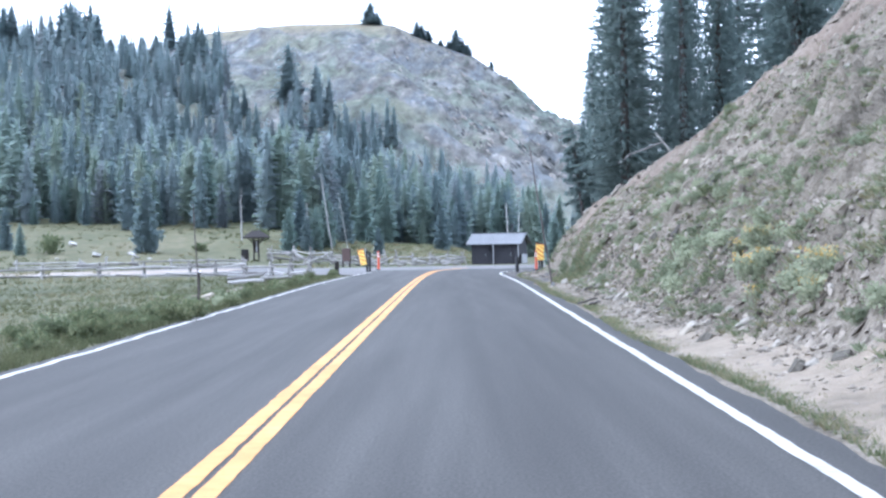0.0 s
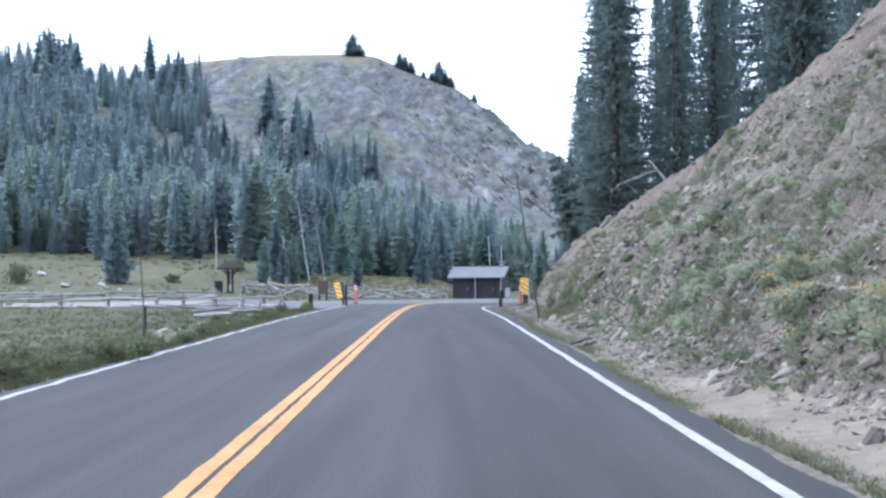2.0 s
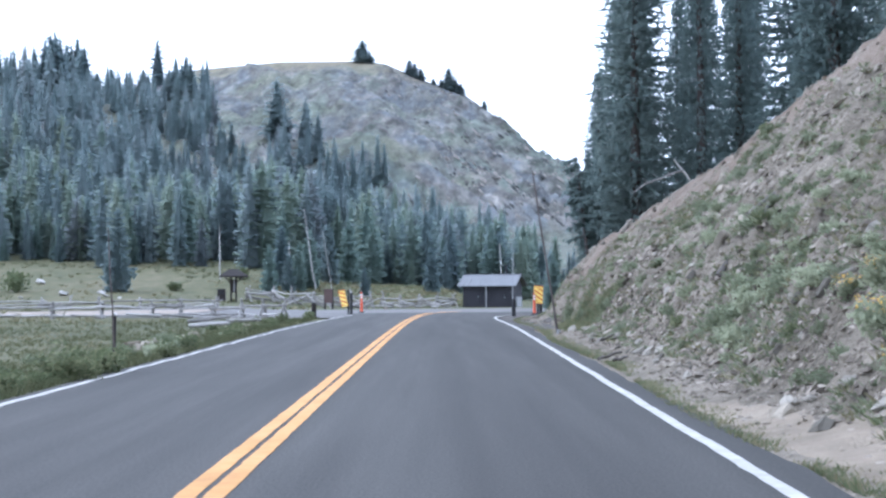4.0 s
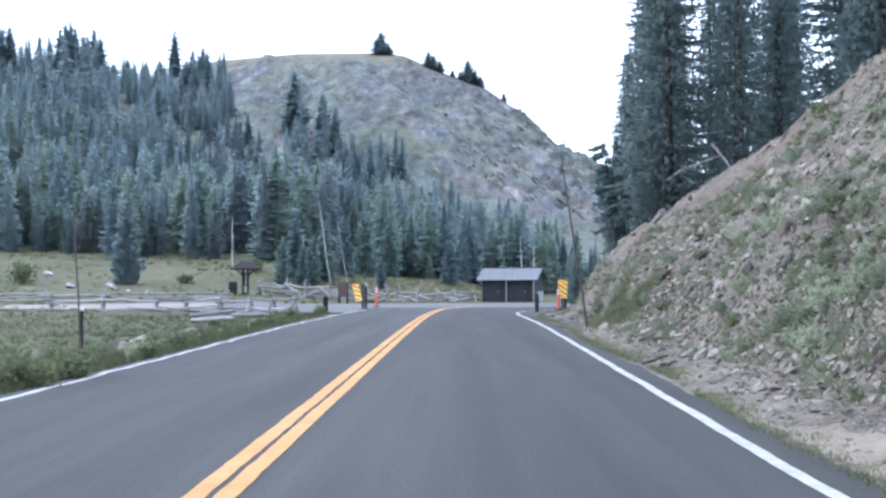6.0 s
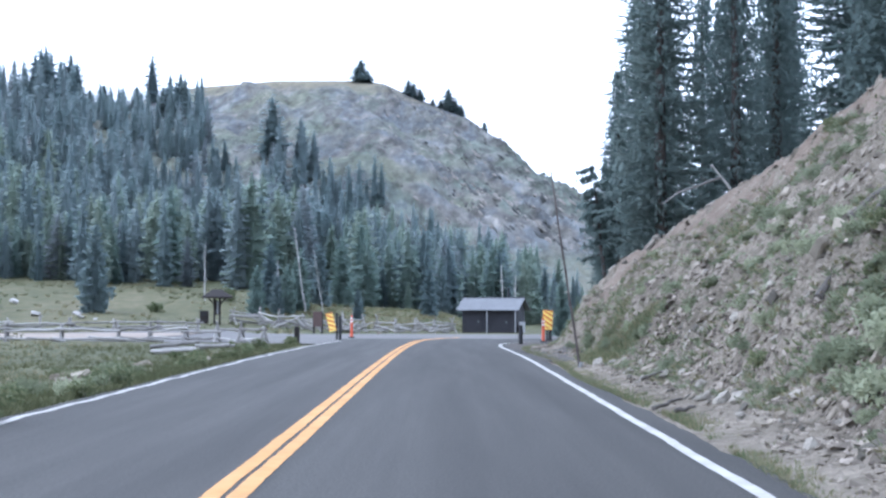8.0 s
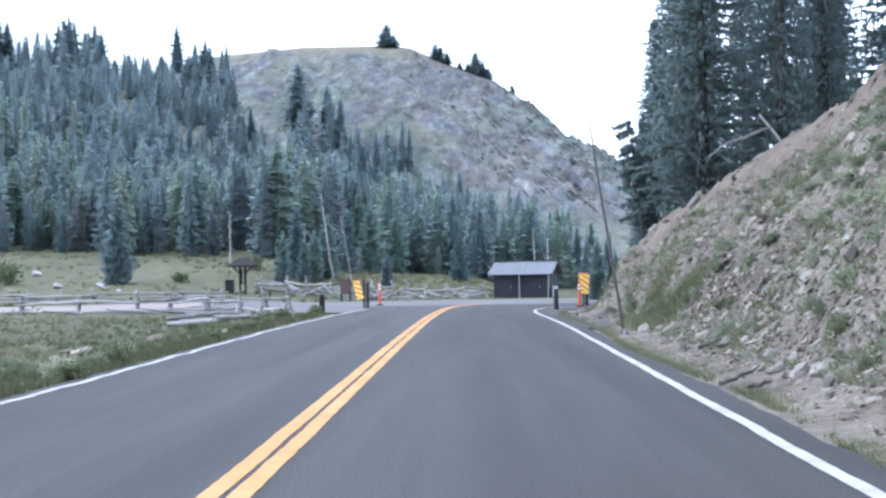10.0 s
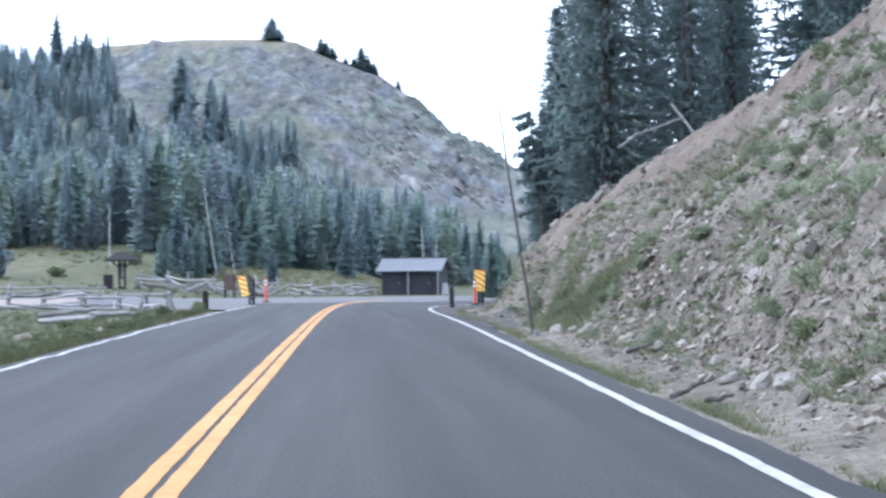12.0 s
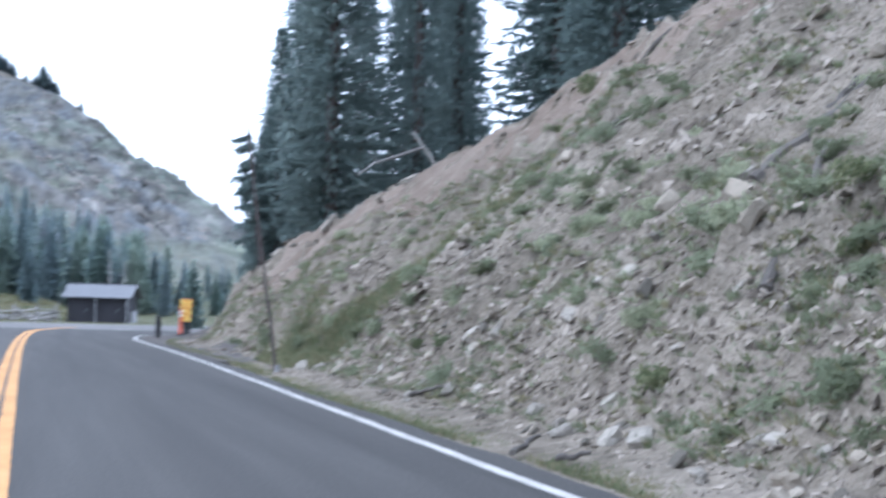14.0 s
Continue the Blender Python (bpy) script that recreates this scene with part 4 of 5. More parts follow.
def slope_stones():
    rnd = random.Random(3)
    for x, y, size in ((6.14, 33.7, 0.42), (5.17, 30.5, 0.36), (6.8, 44.2, 0.45), (5.62, 47.9, 0.42), (4.37, 26.5, 0.30), (5.1, 28.4, 0.36), (5.08, 43.5, 0.35),
                       (4.9, 38.9, 0.30), (4.37, 31.9, 0.26), (6.4, 38.5, 0.38), (7.6, 41.0, 0.40), (5.9, 26.5, 0.34), (6.9, 29.0, 0.4), (4.6, 21.5, 0.3)):
        stone(x, y, slope_point(x, y) + 0.04, size, rnd, True, rocky_slope)
    for _ in range(16):
        y = rnd.uniform(49, 63)
        x = toe(y) + lerp_table(CREST, y) / 0.95 + 0.45 - rnd.uniform(0.0, 0.9)
        stone(x, y, slope_point(x, y) + 0.06, rnd.uniform(0.28, 0.5), rnd, False, rocky_slope)
    for _ in range(262):
        y = rnd.uniform(6, 50)
        s = rnd.choice((rnd.uniform(0.3, 2.2), rnd.uniform(0.6, 6.5)))
        if rnd.random() < 0.35:
            y, s = rnd.uniform(13, 36), rnd.uniform(0.3, 1.8)
        x = toe(y) + s
        if slope_point(x, y) > lerp_table(CREST, y) + 0.3:
            continue
        size = 0.12 + 0.22 * rnd.random() ** 1.9
        stone(x, y, slope_point(x, y) + 0.02, size, rnd, rnd.random() < 0.3, rocky_slope)
    for x, y, size in ((6.6, 22.6, 0.7), (6.9, 21.2, 0.6), (6.2, 23.9, 0.5), (5.6, 19.6, 0.9), (7.6, 31.5, 0.5), (4.6, 17.5, 0.6), (6.9, 36.4, 0.8), (5.9, 40.5, 0.6)):
        stone(x, y, slope_point(x, y) - 0.16 * size, size, rnd, False, rocky_slope)
    verts, faces = [], []
    small = []
    for m in range(8):
        q = random.Random(m)
        chip = [Vector((sx * q.uniform(0.3, 0.6), q.uniform(-0.2, 0.2), q.uniform(-0.1, 0.1))) for sx in (-1, 1)]
        chip += [Vector((q.uniform(-0.25, 0.25), sy * q.uniform(0.28, 0.55), q.uniform(-0.1, 0.1))) for sy in (-1, 1)]
        chip += [Vector((q.uniform(-0.3, 0.3), q.uniform(-0.25, 0.25), sz * q.uniform(0.25, 0.5))) for sz in (-1, 1)]
        small.append((chip, [(1, 3, 5), (3, 0, 5), (0, 2, 5), (2, 1, 5), (3, 1, 4), (0, 3, 4), (2, 0, 4), (1, 2, 4)]))
    for n in range(88000):
        y, s = rnd.uniform(-2, 66), 0.05 + 8.6 * rnd.random() ** 1.1
        if n % 4 == 0:
            y, s = rnd.uniform(8, 48), rnd.uniform(0.4, 2.4)
        x = toe(y) + s
        z = slope_point(x, y)
        if z > lerp_table(CREST, y) + 0.2 - 1.9 * rnd.random() ** 2.0:
            continue
        broad = fbm(x * 0.26, y * 0.2, 21.0, 3)
        if n % 4 and fbm(x * 0.5, y * 0.5, 11.0, 3) < -0.25 or broad + rnd.uniform(-0.5, 0.5) < -0.3:
            continue
        if outcrop(x, y) * 0.8 > rnd.random():
            continue
        size = 0.022 + (0.11 + 0.12 * smooth(0.0, 0.5, broad)) * rnd.random() ** 2.7
        if s < 0.8:
            size *= 0.75
            if rnd.random() < 0.35:
                continue
        vs, fs = small[rnd.randrange(8)]
        m = Matrix.Translation((x, y, z + size * 0.05)) @ Matrix.Rotation(-0.72 if s > 0.8 else 0.0, 4, 'Y') @ Matrix.LocRotScale((0, 0, 0), Euler((rnd.uniform(-0.45, 0.45), rnd.uniform(-0.45, 0.45), rnd.uniform(0, 6.28))), (size * rnd.uniform(0.8, 1.9), size, size * rnd.uniform(0.4, 0.9)))
        k = len(verts)
        verts += [m @ v for v in vs]
        faces += [tuple(k + i for i in f) for f in fs]
    tagged(solid("scree", verts, faces, M_STONES, rocky_slope, "loose grey and brown broken rock", kind="stuff"), "loose grey and brown broken rock")


# ---------------------------------------------------------------- small plants
def leaf_tuft(rnd, verts, faces, x, y, z, height, spread, leaves, width):
    """A clump of narrow upright leaves."""
    for _ in range(leaves):
        a = rnd.uniform(0, 6.283)
        r = spread * rnd.random() ** 0.6
        bx, by = x + 0.35 * r * math.cos(a), y + 0.35 * r * math.sin(a)
        tx, ty = x + r * math.cos(a + rnd.uniform(-0.4, 0.4)), y + r * math.sin(a + rnd.uniform(-0.4, 0.4))
        h = height * rnd.uniform(0.55, 1.1)
        q = rnd.uniform(0, 3.14)
        wx, wy = width * math.cos(q), width * math.sin(q)
        k = len(verts)
        verts += [(bx - wx, by - wy, z - 0.02), (bx + wx, by + wy, z - 0.02), (tx, ty, z + h)]
        faces.append((k, k + 1, k + 2))


def shrub_mesh(seed, mat, flowers=False):
    """A low bush about 1 m across: twigs that carry many small leaves."""
    rnd = random.Random(seed)
    verts, faces = [], []
    lobes = [(rnd.uniform(-0.28, 0.28), rnd.uniform(-0.28, 0.28), rnd.uniform(0.18, 0.36), rnd.uniform(0.16, 0.30)) for _ in range(7)]
    for _ in range(430):
        lx, ly, lz, lr = rnd.choice(lobes)
        d = Vector((rnd.gauss(0, 1), rnd.gauss(0, 1), rnd.gauss(0, 1))).normalized() * lr * rnd.uniform(0.55, 1.12)
        p = Vector((lx, ly, lz)) + d
        if p.z < 0.0:
            continue
        u = Vector((rnd.gauss(0, 1), rnd.gauss(0, 1), rnd.gauss(0, 1) + 0.6)).normalized() * rnd.uniform(0.05, 0.13)
        w = u.orthogonal().normalized() * rnd.uniform(0.014, 0.042)
        k = len(verts)
        verts += [p - w, p + w, p + u + w * 0.4, p + u - w * 0.4]
        faces.append((k, k + 1, k + 2, k + 3))
    me = mesh_data("leaves", verts, faces, mat)
    tv, tf = [], []
    for lx, ly, lz, lr in lobes:
        k = len(tv)
        tv += [(lx * 0.15 - 0.012, ly * 0.15, -0.05), (lx * 0.15 + 0.012, ly * 0.15, -0.05), (lx * 0.15, ly * 0.15 + 0.014, -0.05), (lx, ly, lz)]
        tf += [(k, k + 1, k + 3), (k + 1, k + 2, k + 3), (k + 2, k, k + 3)]
    stems = mesh_data("stems", tv, tf, M_BARK)
    fl = None
    if flowers:
        fv, ff = [], []
        for _ in range(190):
            lx, ly, lz, lr = rnd.choice(lobes)
            a = rnd.uniform(0, 6.28)
            p = Vector((lx, ly, lz)) + Vector((math.cos(a) * 0.7, math.sin(a) * 0.7, rnd.uniform(0.3, 1.1))) * lr
            r = rnd.uniform(0.009, 0.018)
            k = len(fv)
            fv += [p + Vector((r, 0, 0)), p + Vector((0, r, 0.01)), p + Vector((-r, 0, 0)), p + Vector((0, -r, 0.01)), p + Vector((0, 0, r))]
            ff += [(k, k + 1, k + 4), (k + 1, k + 2, k + 4), (k + 2, k + 3, k + 4), (k + 3, k, k + 4)]
        fl = mesh_data("blossom", fv, ff, M_FLOWER)
    return me, stems, fl


SAGE = [shrub_mesh(200 + k, M_SAGE) for k in range(4)]
GREEN = [shrub_mesh(220 + k, M_WEED) for k in range(3)]
BLOOM = [shrub_mesh(240 + k, M_BLOOMLEAF, True) for k in range(2)]


def shrub(meshes, x, y, z, size, rnd, label, group):
    ob = new("shrub")
    leaves, stems, fl = rnd.choice(meshes)
    for name, me in (("foliage", leaves), ("stems", stems), ("blossom", fl)):
        if me:
            c = new(name, me)
            c.parent = ob
            if name == "blossom":
                tagged(c, "small yellow flowers")
    ob.matrix_basis = Matrix.LocRotScale((x, y, z), Euler((0, 0, rnd.uniform(0, 6.28))), (size * rnd.uniform(0.9, 1.3), size * rnd.uniform(0.8, 1.2), size * rnd.uniform(0.75, 1.1)))
    return tagged(ob, label, "shrub", group)


def strip_x(y):
    """Where the long green strip of grass climbs the scree."""
    return 3.2 + 0.38 * (45 - y) if y < 45 else 3.2


def plants():
    rnd = random.Random(9)
    for x, y, s in ((3.89, 15.6, 0.6), (3.95, 14.2, 0.75), (3.72, 13.4, 0.7), (3.60, 12.3, 0.6), (3.78, 12.7, 0.55), (3.92, 10.1, 0.7), (3.72, 10.7, 0.65), (3.62, 9.5, 0.6)):
        shrub(BLOOM, x, y, slope_point(x, y) - 0.05, s, rnd, "green shrub with yellow flowers on the scree", "flowering shrubs on the slope")
    for _ in range(190):
        y = rnd.uniform(3, 56)
        x = toe(y) + rnd.uniform(0.9, 6.4)
        z = slope_point(x, y)
        if z > lerp_table(CREST, y) - 0.9 or fbm(x * 0.35, y * 0.2, 2.0, 2) < -0.12:
            continue
        shrub(SAGE if rnd.random() < 0.8 else GREEN, x, y, z - 0.05, 0.22 + 0.40 * rnd.random() ** 1.5, rnd, "low grey-green sage bush growing among scree", "sage bushes on the slope")
    mats, mf = [], []
    for _ in range(330):
        y = rnd.uniform(14, 54)
        x = toe(y) + rnd.uniform(0.8, 5.5)
        z = slope_point(x, y)
        if z > lerp_table(CREST, y) - 1.2 or fbm(x * 0.3, y * 0.18, 44.0, 2) < -0.1:
            continue
        size = 0.3 + 0.4 * rnd.random() ** 1.5
        m = Matrix.LocRotScale((x, y, z - 0.04), Euler((0, -0.5, rnd.uniform(0, 6.28))), (size * rnd.uniform(0.9, 1.4), size, size * 0.5))
        leaves = rnd.choice(SAGE)[0]
        k = len(mats)
        mats += [m @ v.co for v in leaves.vertices]
        mf += [tuple(k + i for i in p.vertices) for p in leaves.polygons]
    tagged(solid("mat_plants", mats, mf, M_SAGE, kind="stuff"), "flat grey-green mats of plants on the scree", "plants")
    for x, y, s in ((3.9, 17.2, 0.6), (4.2, 18.4, 0.65), (3.7, 21.0, 0.65), (4.0, 21.8, 0.7), (3.8, 22.7, 0.6), (4.3, 22.6, 0.6), (4.6, 19.2, 0.6), (4.1, 20.3, 0.5), (5.0, 17.6, 0.6), (4.4, 23.5, 0.5), (5.4, 25.0, 0.55), (4.9, 29.0, 0.5), (5.3, 33.5, 0.55), (4.2, 28.0, 0.45), (4.0, 16.4, 0.5), (4.11, 20.5, 0.7), (4.15, 22.3, 0.75), (3.96, 22.9, 0.7), (3.83, 19.9, 0.75), (3.75, 21.3, 0.6), (4.36, 26.9, 0.6), (4.05, 35.3, 0.55), (3.9, 24.0, 0.6), (4.3, 15.6, 0.5), (3.9, 18.9, 0.5), (4.5, 20.9, 0.55), (4.7, 22.0, 0.5), (4.0, 24.2, 0.45), (4.4, 25.2, 0.5), (4.9, 26.4, 0.5), (3.9, 13.2, 0.45), (4.3, 13.8, 0.5), (5.0, 30.8, 0.5), (5.5, 30.2, 0.45), (4.2, 19.6, 0.55)):
        shrub(SAGE, x, y, slope_point(x, y) - 0.05, s, rnd, "pale grey-green leafy bush among the scree", "sage bushes on the slope")
    for _ in range(80):
        y = rnd.uniform(15, 37)
        x = toe(y) + rnd.uniform(0.9, 3.4)
        if fbm(x * 0.45, y * 0.22, 31.0, 2) < -0.08:
            continue
        shrub(SAGE if rnd.random() < 0.7 else GREEN, x, y, slope_point(x, y) - 0.05, rnd.uniform(0.24, 0.5), rnd, "small leafy grey-green bush rooted in scree", "sage bushes on the slope")
    for _ in range(75):
        y = 2 + 66 * rnd.random() ** 1.2
        x = LEFT_LINE - 0.55 - 2.6 * rnd.random() ** 1.6
        shrub(SAGE if rnd.random() < 0.25 else GREEN, x, y, land(x, y) - 0.05, 0.28 + 0.42 * rnd.random(), rnd, "low green bush on the road verge", "verge bushes")
    for x, y, s in ((-5.7, 22.0, 0.85), (-6.1, 23.1, 0.9), (-5.6, 24.0, 0.8), (-6.6, 19.5, 0.9), (-7.1, 18.6, 0.9), (-5.8, 33, 0.7), (-5.7, 30, 0.7), (-6.0, 16.5, 0.8), (-6.2, 27.2, 0.7)):
        shrub(GREEN, x, y, land(x, y) - 0.05, s, rnd, "round dark green bush on the verge", "verge bushes")
    for _ in range(48):
        y = 6 + 40 * rnd.random() ** 1.3
        x = LEFT_LINE - 0.7 - 3.2 * rnd.random()
        if fbm(x * 0.4, y * 0.25, 4.0, 2) < -0.1:
            continue
        shrub(SAGE if rnd.random() < 0.3 else GREEN, x, y, land(x, y) - 0.05, 0.40 + 0.4 * rnd.random(), rnd, "bushy grey-green sage on the road verge", "verge bushes")
    green, gf, straw, sf, sage, ef, turf, tf = [], [], [], [], [], [], [], []
    for _ in range(12000):
        y = 4 + 62 * rnd.random() ** 1.1
        x = LEFT_LINE - 0.28 - 22 * rnd.random() ** 1.9
        z = land(x, y)
        dry = fbm(x * 0.25, y * 0.12, 6.0, 3) + rnd.uniform(-0.35, 0.35) > 0.30
        v, f = (straw, sf) if dry else (turf, tf)
        leaf_tuft(rnd, v, f, x, y, z, rnd.uniform(0.05, 0.15), 0.16, 8, 0.008)
    for _ in range(5200):
        y = rnd.uniform(-2, 66)
        x = toe(y) - 0.28 + 0.40 * rnd.random() ** 2.4
        if fbm(y * 0.5, 1.7, 0.0, 2) + rnd.uniform(-0.4, 0.4) < -0.28:
            continue
        v, f = (straw, sf) if rnd.random() < 0.38 else (green, gf)
        leaf_tuft(rnd, v, f, x, y, slope_point(x, y) - 0.01, rnd.uniform(0.02, 0.075), 0.10, 6, 0.008)
    for _ in range(6500):
        y = rnd.uniform(37.5, 46.5)
        x = strip_x(y) + rnd.gauss(0, 0.42) + 0.4 * fbm(y * 0.4, 14.0, 0.0, 3)
        z = slope_point(x, y)
        if rnd.random() < smooth(3.9, 5.6, x) * 0.85 or z > lerp_table(CREST, y) - 0.5 or x < toe(y) + 0.3 or fbm(x * 0.6, y * 0.6, 17.0, 3) + rnd.uniform(-0.3, 0.3) < -0.3:
            continue
        v, f = (straw, sf) if rnd.random() < 0.42 else (green, gf)
        leaf_tuft(rnd, v, f, x, y, z, rnd.uniform(0.06, 0.17), 0.20, 9, 0.014)
    for _ in range(44000):
        y = rnd.uniform(0, 60)
        x = toe(y) + 0.6 + 6.5 * rnd.random()
        z = slope_point(x, y)
        if z > lerp_table(CREST, y) - 1.6 + rnd.uniform(-0.4, 0.5):
            continue
        band = math.exp(-((x - strip_x(y)) / 0.75) ** 2) * smooth(6.0, 4.2, x) if 36 < y < 47 else 0.0
        if fbm(x * 0.55, y * 0.3, 5.0, 3) + 1.6 * band < 0.03 + 0.05 * max(0.0, x - toe(y) - 3.0) + rnd.uniform(-0.3, 0.4):
            continue
        pick = rnd.random()
        v, f = (straw, sf) if pick < 0.25 else (sage, ef) if pick < 0.72 else (green, gf)
        leaf_tuft(rnd, v, f, x, y, z, rnd.uniform(0.03, 0.09), 0.20, 9, 0.017)
    for x, y, s in ((-20.3, 121, 1.7), (-31.5, 118, 2.6), (-12.5, 118, 1.2), (-16.2, 127, 1.6)):
        shrub(GREEN, x, y, land(x, y) - 0.05, s, rnd, "dark green rounded bush in the meadow", "meadow bushes")
    for _ in range(2600):
        y = rnd.uniform(62, 165)
        x = -9 - 60 * rnd.random() ** 1.2
        if -16 - 0.3 * (y - 70) < x and y < 96 or fbm(x * 0.12, y * 0.08, 3.0, 3) + rnd.uniform(-0.3, 0.3) < -0.1:
            continue
        v, f = (straw, sf) if fbm(x * 0.1, y * 0.07, 8.0, 3) + rnd.uniform(-0.3, 0.3) > 0.16 else (turf, tf)
        leaf_tuft(rnd, v, f, x, y, land(x, y), rnd.uniform(0.12, 0.34), 0.45, 9, 0.035)
    for _ in range(900):
        x, y = rnd.uniform(-14, 1), rnd.uniform(119, 137)
        v, f = (straw, sf) if rnd.random() < 0.6 else (green, gf)
        leaf_tuft(rnd, v, f, x, y, land(x, y), rnd.uniform(0.12, 0.3), 0.45, 9, 0.035)
    tagged(solid("grass", green, gf, M_WEED, kind="stuff"), "green grass and weeds on verge and slope", "grass")
    tagged(solid("sage_sprouts", sage, ef, M_SAGE, kind="stuff"), "pale grey-green sage sprouts among the scree", "sage")
    tagged(solid("meadow_turf", turf, tf, M_TURF, kind="stuff"), "dark olive grass tufts of the meadow", "grass")
    tagged(solid("dry_grass", straw, sf, M_STRAW, kind="stuff"), "dry straw-coloured grass on verge and slope", "grass")


# ---------------------------------------------------------------- toilet hut
def hut():
    ob = new("restroom_hut")
    w, d, h, ridge = 3.7, 2.7, 1.68, 0.66
    bm = bmesh.new()
    pts = [(-w / 2, -d / 2), (w / 2, -d / 2), (w / 2, d / 2), (-w / 2, d / 2)]
    lo = [bm.verts.new((x, y, -0.1)) for x, y in pts]
    hi = [bm.verts.new((x, y, h)) for x, y in pts]
    g0, g1 = bm.verts.new((-w / 2, 0, h + ridge * 0.9)), bm.verts.new((w / 2, 0, h + ridge * 0.9))
    for k in range(4):
        bm.faces.new((lo[k], lo[(k + 1) % 4], hi[(k + 1) % 4], hi[k]))
    bm.faces.new((hi[1], hi[2], g1))
    bm.faces.new((hi[3], hi[0], g0))
    part("walls", bm, M_HUT, ob)
    for k in range(19):
        x = -w / 2 + 0.1 + k * (w - 0.2) / 18
        part("siding_board", box_bm(0.17, 0.02, h - 0.1, x, -d / 2 - 0.01, 0.05), M_HUT, ob)
    for side in (-1, 1):
        bm = bmesh.new()
        y0, y1 = side * (d / 2 + 0.42), 0.0
        z0, z1 = h + ridge - (ridge / (d / 2)) * (d / 2 + 0.42) + 0.05, h + ridge
        x0, x1 = -w / 2 - 0.32, w / 2 + 0.32
        a = [bm.verts.new(p) for p in ((x0, y0, z0), (x1, y0, z0), (x1, y1, z1), (x0, y1, z1))]
        b = [bm.verts.new((v.co.x, v.co.y, v.co.z + 0.06)) for v in a]
        bm.faces.new(a[::-1])
        bm.faces.new(b)
        for k in range(4):
            bm.faces.new((a[k], a[(k + 1) % 4], b[(k + 1) % 4], b[k]))
        roof = part("roof", bm, M_ROOF, ob, "grey metal roof plane")
        for s in range(12):
            x = x0 + 0.1 + s * (x1 - x0 - 0.2) / 11
            bm = log_bm((x, y0, z0 + 0.07), (x, y1, z1 + 0.07), 0.015, 0.015, s, 4, 1, 0)
            part("seam", bm, M_ROOF, roof)
    part("ridge_cap", box_bm(w + 0.66, 0.16, 0.05, 0, 0, h + ridge + 0.04), M_ROOF, ob)
    part("porch_post", box_bm(0.06, 0.06, h + 0.02, -0.05, -d / 2 - 0.33, -0.05), M_PALEPAINT, ob, "pale painted porch post")
    part("porch_post", box_bm(0.06, 0.06, h + 0.02, w / 2 + 0.05, -d / 2 - 0.33, -0.05), M_PALEPAINT, ob, "pale painted porch post")
    for x in (-1.0, 0.95):
        door = part("door", box_bm(0.8, 0.04, 1.45, x, -d / 2 - 0.035, 0.02), M_HUT, ob, "dark brown plank door", 0.008)
        part("handle", box_bm(0.03, 0.05, 0.14, x + 0.3, -d / 2 - 0.07, 0.7), M_STEEL, door)
    part("screen_wall", box_bm(0.1, 1.5, 0.85, w / 2 + 0.18, -0.3, -0.08), M_PALEPAINT, ob, "pale low screen wall")
    part("vent_pipe", log_bm((0.9, 0.5, h + 0.2), (0.9, 0.5, h + ridge + 0.75), 0.07, 0.07, 1, 8, 1, 0), M_BLACK, ob)
    part("slab", box_bm(w + 0.7, d + 1.1, 0.14, 0, -0.1, -0.14), M_PAVE, ob)
    ob.matrix_basis = pose(3.02, 118.4, -0.33, 0, 0, -16)
    tagged(ob, "low dark board hut with grey metal gable roof", "restroom")


